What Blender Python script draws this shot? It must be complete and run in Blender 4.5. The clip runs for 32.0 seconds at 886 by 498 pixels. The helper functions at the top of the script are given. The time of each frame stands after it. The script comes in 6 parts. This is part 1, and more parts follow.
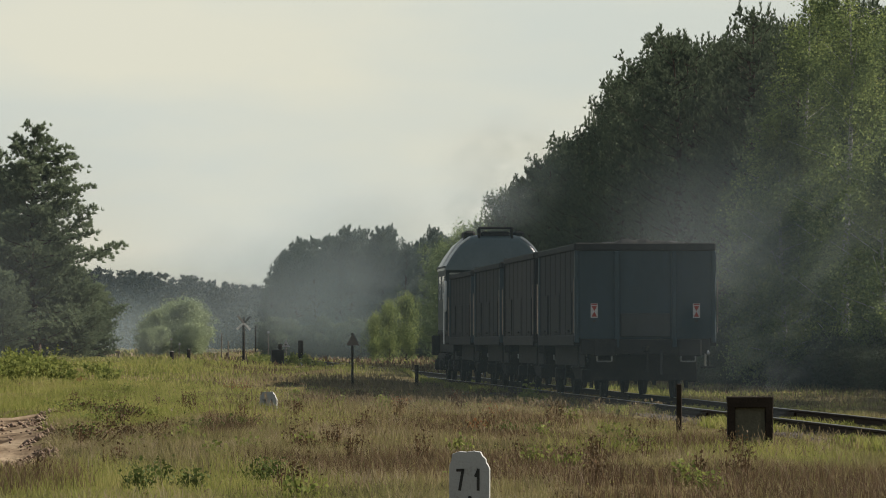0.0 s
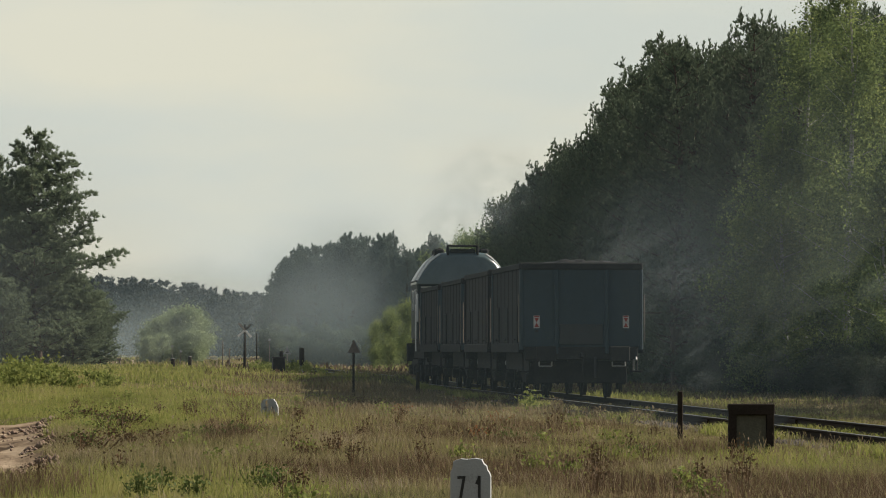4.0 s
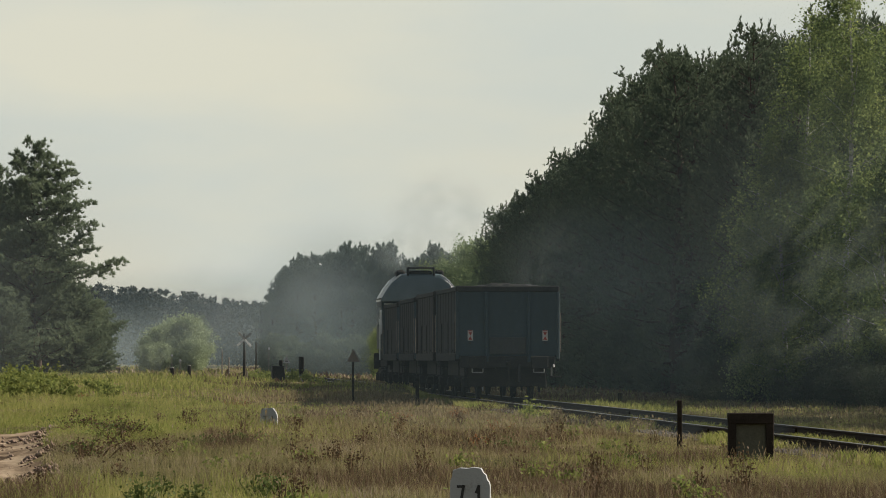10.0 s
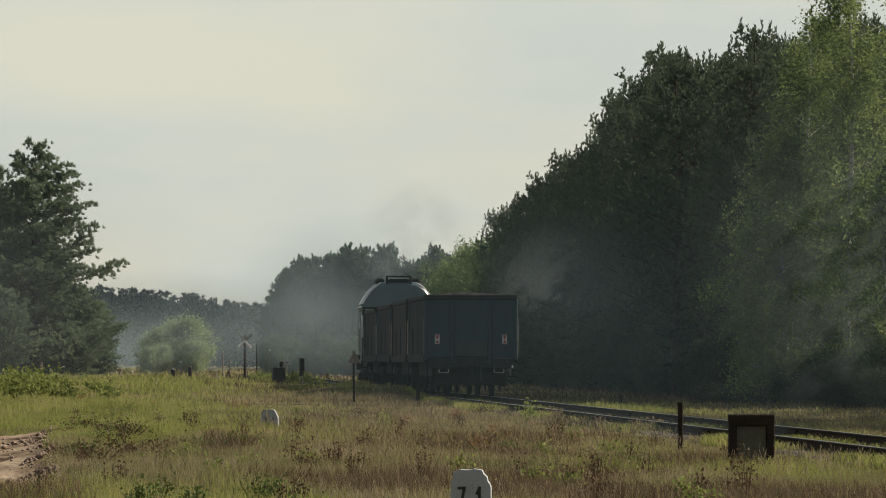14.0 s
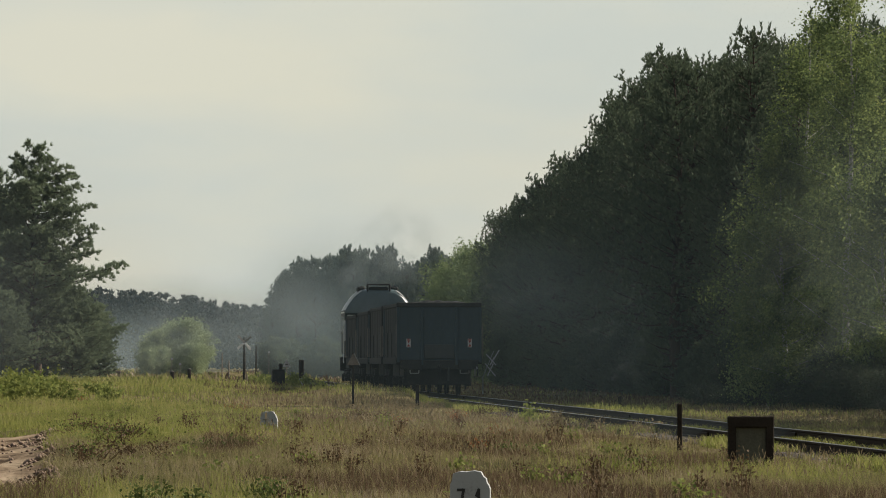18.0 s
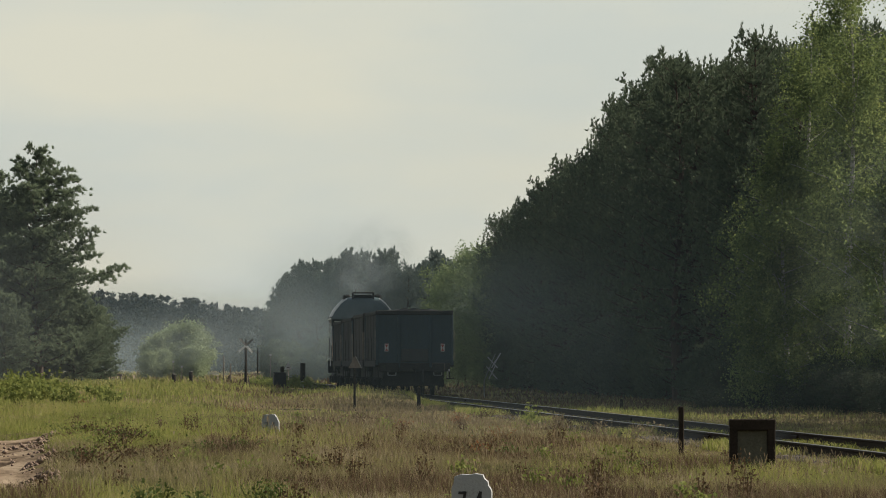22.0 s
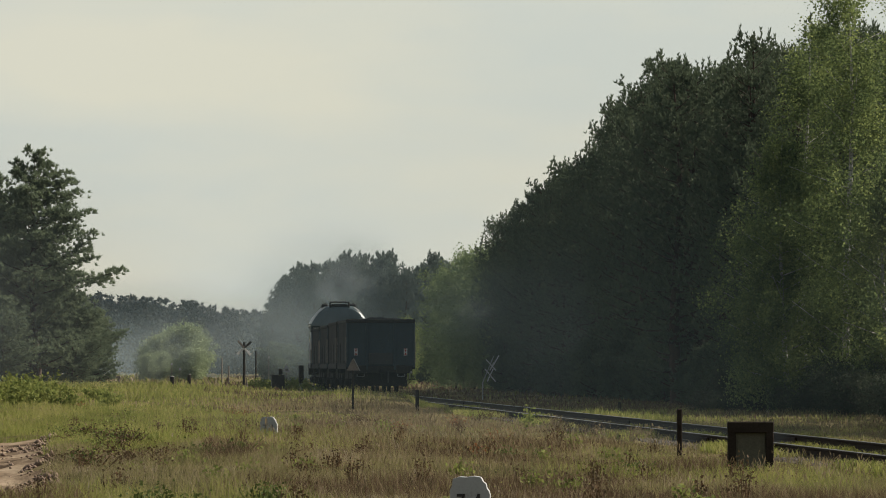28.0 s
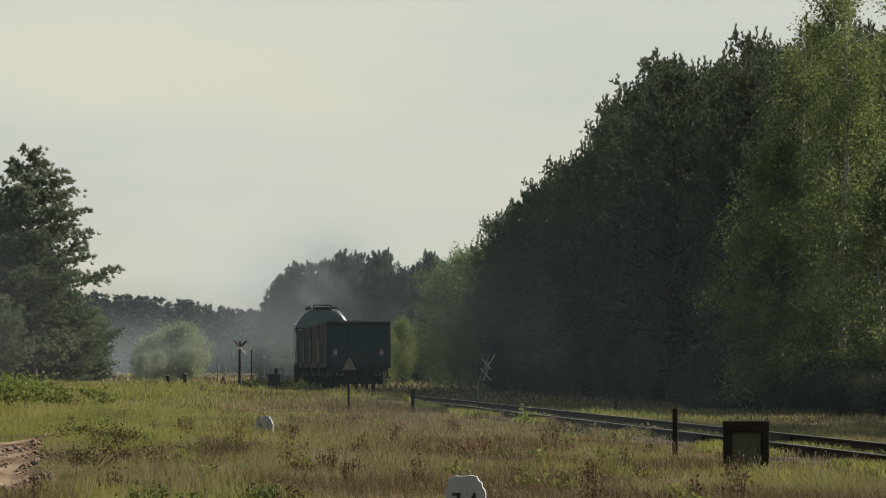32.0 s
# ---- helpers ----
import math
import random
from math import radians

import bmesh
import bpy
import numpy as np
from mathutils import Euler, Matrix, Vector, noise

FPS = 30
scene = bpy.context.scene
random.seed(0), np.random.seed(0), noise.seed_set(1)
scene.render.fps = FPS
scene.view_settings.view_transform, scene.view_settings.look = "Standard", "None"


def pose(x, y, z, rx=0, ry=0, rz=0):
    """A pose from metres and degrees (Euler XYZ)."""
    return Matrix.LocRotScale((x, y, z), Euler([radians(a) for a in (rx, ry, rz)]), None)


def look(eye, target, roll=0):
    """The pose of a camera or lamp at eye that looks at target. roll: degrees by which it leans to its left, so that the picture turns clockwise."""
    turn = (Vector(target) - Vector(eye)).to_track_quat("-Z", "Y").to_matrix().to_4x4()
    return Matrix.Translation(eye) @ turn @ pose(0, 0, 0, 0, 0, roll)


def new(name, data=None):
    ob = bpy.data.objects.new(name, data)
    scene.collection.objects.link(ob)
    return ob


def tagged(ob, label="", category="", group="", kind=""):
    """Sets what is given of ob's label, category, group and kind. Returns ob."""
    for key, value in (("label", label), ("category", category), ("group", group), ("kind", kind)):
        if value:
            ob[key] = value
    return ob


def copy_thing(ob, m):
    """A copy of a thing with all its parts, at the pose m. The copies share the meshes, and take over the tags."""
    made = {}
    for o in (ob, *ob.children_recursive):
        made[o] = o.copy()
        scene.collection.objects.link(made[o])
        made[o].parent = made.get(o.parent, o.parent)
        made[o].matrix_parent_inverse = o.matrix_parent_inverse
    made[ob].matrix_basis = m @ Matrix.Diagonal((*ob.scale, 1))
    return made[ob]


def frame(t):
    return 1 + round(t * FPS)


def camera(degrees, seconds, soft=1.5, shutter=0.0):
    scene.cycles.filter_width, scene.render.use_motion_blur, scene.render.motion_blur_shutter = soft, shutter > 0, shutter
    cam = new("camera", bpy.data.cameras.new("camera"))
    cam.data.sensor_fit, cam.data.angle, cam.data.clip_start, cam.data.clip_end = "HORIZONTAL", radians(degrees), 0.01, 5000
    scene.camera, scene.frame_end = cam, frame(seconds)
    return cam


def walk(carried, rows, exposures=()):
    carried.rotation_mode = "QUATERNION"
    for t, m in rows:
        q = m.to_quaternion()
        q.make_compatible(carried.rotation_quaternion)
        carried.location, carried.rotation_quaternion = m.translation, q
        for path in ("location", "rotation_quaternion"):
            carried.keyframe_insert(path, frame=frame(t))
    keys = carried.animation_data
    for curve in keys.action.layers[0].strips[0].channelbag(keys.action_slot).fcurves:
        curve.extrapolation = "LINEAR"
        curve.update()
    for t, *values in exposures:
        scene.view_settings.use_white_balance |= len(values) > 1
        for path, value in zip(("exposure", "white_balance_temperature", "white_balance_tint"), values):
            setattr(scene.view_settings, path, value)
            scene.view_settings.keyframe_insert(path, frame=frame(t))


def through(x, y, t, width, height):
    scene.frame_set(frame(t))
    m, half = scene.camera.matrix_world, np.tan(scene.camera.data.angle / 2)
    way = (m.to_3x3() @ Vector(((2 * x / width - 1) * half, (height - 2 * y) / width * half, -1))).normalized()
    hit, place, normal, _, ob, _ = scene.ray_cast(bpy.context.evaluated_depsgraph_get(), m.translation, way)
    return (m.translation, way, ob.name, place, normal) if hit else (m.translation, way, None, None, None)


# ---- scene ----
cam = camera(11.6, 32.0, soft=1.0)
EYE = 1.16
# seconds, degrees of upward tilt, degrees of turn to the left
TILTS = [
    (0, 1.222, -0.006), (0.5, 1.292, -0.001), (1, 1.315, 0.002), (1.5, 1.299, 0.009), (2, 1.291, 0.011), (2.5, 1.294, 0.010),
    (3, 1.309, 0.007), (3.5, 1.312, 0.010), (5.5, 1.349, 0.000), (6, 1.358, 0.000), (6.5, 1.369, 0.000), (7, 1.382, 0.002),
    (7.5, 1.399, 0.009), (8, 1.405, 0.011), (8.5, 1.414, 0.011), (9, 1.421, 0.011), (9.5, 1.427, 0.009), (10, 1.436, 0.002),
    (10.5, 1.438, 0.002), (11, 1.438, 0.009), (11.5, 1.439, 0.011), (12, 1.447, 0.011), (12.5, 1.449, 0.011), (13, 1.451, 0.011),
    (13.5, 1.457, 0.011), (14, 1.456, 0.011), (14.5, 1.458, 0.011), (16.5, 1.463, 0.005), (17, 1.470, -0.004), (17.5, 1.474, 0.006),
    (18, 1.481, 0.002), (18.5, 1.485, 0.002), (19, 1.492, 0.010), (19.5, 1.496, 0.011), (20, 1.504, 0.011), (20.5, 1.506, 0.013),
    (21, 1.506, 0.020), (21.5, 1.509, 0.023), (22, 1.519, 0.022), (22.5, 1.518, 0.019), (23, 1.519, 0.022), (23.5, 1.526, 0.022),
    (24, 1.528, 0.017), (24.5, 1.528, 0.012), (25, 1.529, 0.011), (25.5, 1.533, 0.011), (27.5, 1.551, 0.000), (28, 1.551, 0.000),
    (28.5, 1.551, 0.000), (29, 1.551, 0.000), (29.5, 1.551, 0.000), (30, 1.551, -0.002), (30.5, 1.553, -0.010), (31, 1.560, -0.012),
    (31.5, 1.559, -0.019), (32, 1.540, -0.057),
]
walk(cam, [(t, pose(0, 0, EYE, 90 + up, 0, left)) for t, up, left in TILTS],
     [(0, 1.08), (7, 1.04), (13, 1.02), (20, 1.00), (32, 0.99)])

# ---- world, sun ----
SUN_AZ, SUN_EL = 70.0, 36.0          # degrees to the right of +y, degrees up
world = bpy.data.worlds.new("hazy_evening_sky")
scene.world = world
world.use_nodes = True
wn, wl = world.node_tree.nodes, world.node_tree.links
wn.clear()
sky = wn.new("ShaderNodeTexSky")
sky.sky_type, sky.sun_disc = "NISHITA", False
sky.sun_elevation, sky.sun_rotation = radians(SUN_EL), radians(SUN_AZ)
sky.air_density, sky.dust_density, sky.ozone_density = 1.0, 3.0, 1.0
sky_level = wn.new("ShaderNodeVectorMath")
sky_level.operation = "SCALE"
sky_level.inputs["Scale"].default_value = 0.053
wl.new(sky.outputs[0], sky_level.inputs[0])
# a thin veil of high cloud, slightly uneven
w_co = wn.new("ShaderNodeTexCoord")
w_map = wn.new("ShaderNodeMapping")
w_map.inputs["Scale"].default_value = (7.0, 7.0, 26.0)
w_noise = wn.new("ShaderNodeTexNoise")
w_noise.inputs["Scale"].default_value = 1.0
w_noise.inputs["Detail"].default_value = 4.0
w_noise.inputs["Roughness"].default_value = 0.55
w_ramp = wn.new("ShaderNodeValToRGB")
w_ramp.color_ramp.elements[0].position, w_ramp.color_ramp.elements[1].position = 0.40, 0.62
w_ramp.color_ramp.elements[0].color = (0.316, 0.333, 0.303, 1)
w_ramp.color_ramp.elements[1].color = (0.368, 0.361, 0.299, 1)
w_mix = wn.new("ShaderNodeMix")
w_mix.data_type = "RGBA"
w_xyz = wn.new("ShaderNodeSeparateXYZ")
w_fade = wn.new("ShaderNodeMapRange")          # hazy towards the horizon, clearer and darker overhead
w_fade.interpolation_type = "SMOOTHSTEP"
w_fade.inputs[1].default_value, w_fade.inputs[2].default_value = 0.08, 0.70
w_fade.inputs[3].default_value, w_fade.inputs[4].default_value = 1.0, 0.65
w_lift = wn.new("ShaderNodeVectorMath")
w_lift.operation = "SCALE"
wl.new(w_co.outputs["Generated"], w_xyz.inputs[0])
wl.new(w_xyz.outputs["Z"], w_fade.inputs[0])
wl.new(w_fade.outputs[0], w_lift.inputs["Scale"])
wl.new(w_ramp.outputs[0], w_lift.inputs[0])
w_mix.inputs[0].default_value = 0.90
w_bg = wn.new("ShaderNodeBackground")
w_out = wn.new("ShaderNodeOutputWorld")
wl.new(w_co.outputs["Generated"], w_map.inputs[0])
wl.new(w_map.outputs[0], w_noise.inputs["Vector"])
wl.new(w_noise.outputs["Fac"], w_ramp.inputs[0])
wl.new(sky_level.outputs[0], w_mix.inputs[6])
w_cool = wn.new("ShaderNodeMix")               # cooler overhead
w_cool.data_type, w_cool.blend_type = "RGBA", "MULTIPLY"
w_cool.inputs[7].default_value = (0.85, 0.97, 1.26, 1)
w_high = wn.new("ShaderNodeMapRange")
w_high.inputs[1].default_value, w_high.inputs[2].default_value = 0.10, 0.45
wl.new(w_xyz.outputs["Z"], w_high.inputs[0])
wl.new(w_high.outputs[0], w_cool.inputs[0])
wl.new(w_lift.outputs[0], w_cool.inputs[6])
wl.new(w_cool.outputs[2], w_mix.inputs[7])
wl.new(w_mix.outputs[2], w_bg.inputs["Color"])
wl.new(w_bg.outputs[0], w_out.inputs["Surface"])

sun = new("sun", bpy.data.lights.new("sun", "SUN"))
sun.data.energy, sun.data.angle, sun.data.color = 5.0, radians(0.7), (1.0, 0.92, 0.79)
sun_way = Vector((math.sin(radians(SUN_AZ)) * math.cos(radians(SUN_EL)), math.cos(radians(SUN_AZ)) * math.cos(radians(SUN_EL)), math.sin(radians(SUN_EL))))
sun.matrix_world = look(sun_way * 200, (0, 0, 0))

# ---- materials ----
def material(name, rough=0.8, metal=0.0):
    m = bpy.data.materials.new(name)
    m.use_nodes = True
    b = m.node_tree.nodes["Principled BSDF"]
    b.inputs["Roughness"].default_value = rough
    b.inputs["Metallic"].default_value = metal
    b.inputs["Specular IOR Level"].default_value = 0.3
    return m, m.node_tree.nodes, m.node_tree.links, b


def ramp(nodes, stops):
    r = nodes.new("ShaderNodeValToRGB")
    e = r.color_ramp.elements
    while len(e) < len(stops):
        e.new(0.5)
    for k, (p, c) in zip(e, stops):
        k.position, k.color = p, (*c, 1)
    return r


def noisy(name, stops, scale, rough=0.8, metal=0.0, fine=0.0, bump=0.0, detail=5.0, streak=None, coords="Object", gloss=0.3):
    """A surface whose colour wanders along a ramp at two scales, with fine relief."""
    m, n, l, b = material(name, rough, metal)
    b.inputs["Specular IOR Level"].default_value = gloss
    co = n.new("ShaderNodeTexCoord")
    vec = co.outputs[coords]
    if streak:
        mp = n.new("ShaderNodeMapping")
        mp.inputs["Scale"].default_value = streak
        l.new(vec, mp.inputs[0])
        vec = mp.outputs[0]
    t = n.new("ShaderNodeTexNoise")
    t.inputs["Scale"].default_value, t.inputs["Detail"].default_value = scale, detail
    t.inputs["Roughness"].default_value = 0.6
    l.new(vec, t.inputs["Vector"])
    t2 = n.new("ShaderNodeTexNoise")
    t2.inputs["Scale"].default_value, t2.inputs["Detail"].default_value = scale * 9.0, 3.0
    l.new(vec, t2.inputs["Vector"])
    mx = n.new("ShaderNodeMix")
    mx.inputs[0].default_value = fine
    l.new(t.outputs["Fac"], mx.inputs[2])
    l.new(t2.outputs["Fac"], mx.inputs[3])
    r = ramp(n, stops)
    l.new(mx.outputs[0], r.inputs[0])
    l.new(r.outputs[0], b.inputs["Base Color"])
    if bump:
        bp = n.new("ShaderNodeBump")
        bp.inputs["Strength"].default_value, bp.inputs["Distance"].default_value = bump, 0.02
        l.new(t2.outputs["Fac"], bp.inputs["Height"])
        l.new(bp.outputs[0], b.inputs["Normal"])
    return m


def leafy(name, stops, through=0.35, wander=0.0, wander_scale=0.3, rough=0.6):
    """Leaves or blades: colour by blade and by place, and some light shining through."""
    m, n, l, b = material(name, rough)
    b.inputs["Specular IOR Level"].default_value = 0.04
    g = n.new("ShaderNodeNewGeometry")
    r = ramp(n, stops)
    if wander:
        t = n.new("ShaderNodeTexNoise")
        t.inputs["Scale"].default_value, t.inputs["Detail"].default_value = wander_scale, 4.0
        t.inputs["Roughness"].default_value = 0.65
        l.new(g.outputs["Position"], t.inputs["Vector"])
        st = n.new("ShaderNodeMapRange")
        st.inputs[1].default_value, st.inputs[2].default_value = 0.36, 0.64
        l.new(t.outputs["Fac"], st.inputs[0])
        mx = n.new("ShaderNodeMix")
        mx.inputs[0].default_value = wander
        l.new(g.outputs["Random Per Island"], mx.inputs[2])
        l.new(st.outputs[0], mx.inputs[3])
        l.new(mx.outputs[0], r.inputs[0])
    else:
        l.new(g.outputs["Random Per Island"], r.inputs[0])
    l.new(r.outputs[0], b.inputs["Base Color"])
    tr = n.new("ShaderNodeBsdfTranslucent")
    l.new(r.outputs[0], tr.inputs["Color"])
    mix = n.new("ShaderNodeMixShader")
    mix.inputs[0].default_value = through
    out = n["Material Output"]
    l.new(b.outputs[0], mix.inputs[1])
    l.new(tr.outputs[0], mix.inputs[2])
    l.new(mix.outputs[0], out.inputs["Surface"])
    return m


MAT = {}
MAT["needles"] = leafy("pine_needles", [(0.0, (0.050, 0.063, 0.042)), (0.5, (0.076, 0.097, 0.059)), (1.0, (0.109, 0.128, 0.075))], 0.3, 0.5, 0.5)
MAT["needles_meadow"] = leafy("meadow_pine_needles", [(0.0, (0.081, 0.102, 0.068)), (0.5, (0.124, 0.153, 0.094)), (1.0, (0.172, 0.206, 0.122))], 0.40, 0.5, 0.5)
# lighter, bluer copy of the pine needles, haze put into its colour
MAT["needles_hazed"] = leafy("haze_tinted_needles", [(0.0, (0.083, 0.103, 0.091)), (1.0, (0.124, 0.150, 0.127))], 0.30, 0.5, 0.5)
# bluish tint imitates the haze of distance
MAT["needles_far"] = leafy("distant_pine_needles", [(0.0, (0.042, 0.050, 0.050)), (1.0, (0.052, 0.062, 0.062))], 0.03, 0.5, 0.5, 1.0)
MAT["birch_leaf"] = leafy("birch_leaves", [(0.0, (0.046, 0.067, 0.030)), (0.45, (0.106, 0.138, 0.053)), (0.8, (0.184, 0.216, 0.074)), (1.0, (0.255, 0.280, 0.098))], 0.5, 0.6, 1.1)
MAT["broad_leaf"] = leafy("broad_leaves", [(0.0, (0.086, 0.116, 0.056)), (1.0, (0.173, 0.211, 0.094))], 0.45, 0.4, 0.5)
# leaf colour darkened to imitate the shade under the wood
MAT["shade_dark_leaf"] = leafy("shade_darkened_leaves", [(0.0, (0.023, 0.031, 0.021)), (1.0, (0.046, 0.055, 0.032))], 0.3, 0.4, 0.8)
MAT["willow_leaf"] = leafy("willow_leaves", [(0.0, (0.177, 0.211, 0.114)), (1.0, (0.228, 0.267, 0.143))], 0.28, 0.15, 0.5)
MAT["bright_leaf"] = leafy("young_leaves", [(0.0, (0.098, 0.134, 0.043)), (1.0, (0.218, 0.240, 0.086))], 0.5, 0.4, 0.5)
MAT["weed_leaf"] = leafy("weed_leaves", [(0.0, (0.078, 0.104, 0.028)), (1.0, (0.186, 0.194, 0.057))], 0.45, 0.4, 1.0)
MAT["bark"] = noisy("pine_bark", [(0.3, (0.018, 0.013, 0.010)), (0.7, (0.053, 0.031, 0.021))], 2.0, 0.95, fine=0.4, bump=0.5, streak=(3, 3, 0.6))
MAT["birch_bark"] = noisy("birch_bark", [(0.35, (0.025, 0.025, 0.022)), (0.5, (0.250, 0.240, 0.220)), (1.0, (0.310, 0.300, 0.280))], 3.0, 0.8, fine=0.4, streak=(0.5, 0.5, 3))
MAT["grass"] = leafy("meadow_grass", [(0.0, (0.036, 0.029, 0.020)), (0.2, (0.082, 0.077, 0.039)), (0.42, (0.142, 0.130, 0.056)), (0.62, (0.179, 0.150, 0.075)), (0.82, (0.205, 0.163, 0.109)), (1.0, (0.248, 0.202, 0.158))], 0.4, 0.68, 0.55)
MAT["grass_green"] = leafy("green_grass", [(0.0, (0.075, 0.087, 0.023)), (0.5, (0.173, 0.183, 0.050)), (1.0, (0.263, 0.229, 0.096))], 0.45, 0.6, 0.5)
MAT["litter"] = leafy("dead_litter", [(0.0, (0.034, 0.024, 0.013)), (0.6, (0.098, 0.066, 0.041)), (1.0, (0.150, 0.104, 0.064))], 0.25, 0.5, 0.8)
MAT["herb"] = leafy("dark_herb_leaves", [(0.0, (0.034, 0.047, 0.016)), (1.0, (0.092, 0.115, 0.034))], 0.3, 0.3, 1.0)
MAT["seed"] = leafy("seed_heads", [(0.0, (0.104, 0.079, 0.041)), (1.0, (0.171, 0.135, 0.086))], 0.4, 0.3, 0.5)
MAT["dock"] = leafy("dry_dock", [(0.0, (0.039, 0.032, 0.019)), (1.0, (0.118, 0.074, 0.040))], 0.15, 0.3, 0.8)
MAT["rust_weed"] = leafy("sorrel", [(0.0, (0.122, 0.050, 0.021)), (1.0, (0.191, 0.094, 0.046))], 0.35, 0.3, 0.8)
MAT["sleeper"] = noisy("sleeper_wood", [(0.3, (0.035, 0.028, 0.022)), (0.7, (0.095, 0.075, 0.058))], 2.0, 0.9, fine=0.5, bump=0.4)
MAT["rail"] = noisy("rusty_rail", [(0.3, (0.010, 0.006, 0.004)), (0.7, (0.022, 0.013, 0.008))], 6.0, 0.75, 0.2, fine=0.4, gloss=0.06)
MAT["rail_top"] = noisy("worn_rail_head", [(0.3, (0.101, 0.095, 0.089)), (0.7, (0.144, 0.138, 0.133))], 5.0, 0.5, 1.0, fine=0.3)
MAT["stone"] = noisy("ballast_stone", [(0.3, (0.025, 0.019, 0.015)), (0.7, (0.068, 0.056, 0.042))], 8.0, 0.95, fine=0.5, bump=0.5)
MAT["clod"] = noisy("dirt_clod", [(0.3, (0.058, 0.036, 0.026)), (0.5, (0.124, 0.083, 0.059)), (0.7, (0.198, 0.142, 0.100))], 3.0, 0.95, fine=0.4, bump=0.4)
MAT["concrete"] = noisy("old_concrete", [(0.3, (0.112, 0.105, 0.095)), (0.7, (0.210, 0.196, 0.175))], 4.0, 0.9, fine=0.4, bump=0.3)
MAT["whitewash"] = noisy("chipped_whitewash", [(0.25, (0.114, 0.112, 0.105)), (0.45, (0.211, 0.217, 0.213)), (1.0, (0.262, 0.270, 0.266))], 6.0, 0.8, fine=0.35, bump=0.3)
MAT["black_paint"] = noisy("black_paint", [(0.3, (0.008, 0.008, 0.008)), (0.7, (0.025, 0.023, 0.021))], 8.0, 0.7, fine=0.4)
MAT["dark_post"] = noisy("tarred_wood", [(0.3, (0.010, 0.008, 0.006)), (0.7, (0.030, 0.023, 0.018))], 6.0, 0.9, fine=0.4, bump=0.3, gloss=0.06)
MAT["grey_post"] = noisy("weathered_wood", [(0.3, (0.070, 0.055, 0.045)), (0.7, (0.170, 0.140, 0.115))], 5.0, 0.9, fine=0.4, bump=0.3)
MAT["white_paint"] = noisy("white_sign_paint", [(0.3, (0.374, 0.359, 0.339)), (0.7, (0.530, 0.511, 0.491))], 6.0, 0.55, fine=0.3)
MAT["plate"] = noisy("dulled_white_plate", [(0.3, (0.250, 0.240, 0.235)), (0.7, (0.350, 0.340, 0.330))], 6.0, 0.6, fine=0.3)
MAT["faded_ink"] = noisy("faded_black_paint", [(0.3, (0.060, 0.060, 0.058)), (0.7, (0.130, 0.130, 0.125))], 8.0, 0.8, fine=0.4)
MAT["red_paint"] = noisy("red_sign_paint", [(0.3, (0.160, 0.014, 0.010)), (0.7, (0.218, 0.025, 0.017))], 6.0, 0.5, fine=0.3)
MAT["galv"] = noisy("galvanised_steel", [(0.3, (0.168, 0.168, 0.168)), (0.7, (0.294, 0.294, 0.287))], 8.0, 0.5, 0.7, fine=0.3)
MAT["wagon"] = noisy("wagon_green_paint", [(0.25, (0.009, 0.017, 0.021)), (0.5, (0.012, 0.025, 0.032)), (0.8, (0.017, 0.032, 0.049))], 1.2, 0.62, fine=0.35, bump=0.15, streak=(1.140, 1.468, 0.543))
MAT["wagon_flap"] = noisy("rusty_flap_paint", [(0.25, (0.014, 0.015, 0.014)), (0.5, (0.019, 0.022, 0.022)), (0.8, (0.025, 0.028, 0.033))], 1.2, 0.62, fine=0.35, bump=0.15, streak=(1.6, 1.6, 0.5))
# pale tone for painted roof-edge glints, also for the cream corner panels
MAT["glint_and_cream"] = noisy("pale_glint_and_cream", [(0.3, (0.372, 0.372, 0.360)), (0.7, (0.468, 0.468, 0.456))], 4.0, 0.3, fine=0.3, gloss=0.5)
MAT["wagon_brown"] = noisy("wagon_brown_paint", [(0.25, (0.007, 0.006, 0.006)), (0.55, (0.011, 0.009, 0.010)), (0.85, (0.014, 0.010, 0.011))], 1.2, 0.7, fine=0.35, bump=0.15, streak=(0.576, 0.562, 0.182), gloss=0.06)
# darker than the end paint: the sides' shade put into their colour
MAT["wagon_side"] = noisy("shade_dark_wagon_side", [(0.25, (0.006, 0.006, 0.007)), (0.55, (0.010, 0.010, 0.011)), (0.85, (0.015, 0.013, 0.014))], 1.2, 0.75, fine=0.35, bump=0.15, streak=(0.571, 0.605, 0.199), gloss=0.06)
MAT["panel"] = noisy("mossy_concrete_panel", [(0.3, (0.041, 0.040, 0.028)), (0.7, (0.083, 0.078, 0.055))], 5.0, 0.9, fine=0.4, bump=0.3)
MAT["chassis"] = noisy("grimy_chassis", [(0.3, (0.013, 0.013, 0.013)), (0.7, (0.029, 0.027, 0.025))], 3.0, 0.85, fine=0.4, bump=0.2, gloss=0.06)
MAT["steel"] = noisy("bright_steel", [(0.3, (0.175, 0.170, 0.165)), (0.7, (0.275, 0.270, 0.260))], 5.0, 0.3, 1.0, fine=0.3)
MAT["coal"] = noisy("coal", [(0.3, (0.012, 0.012, 0.012)), (0.7, (0.035, 0.034, 0.034))], 5.0, 0.6, fine=0.5, bump=0.5, gloss=0.06)
MAT["loco_green"] = noisy("loco_green_paint", [(0.3, (0.014, 0.020, 0.022)), (0.7, (0.026, 0.035, 0.036))], 1.5, 0.6, fine=0.3, gloss=0.15)
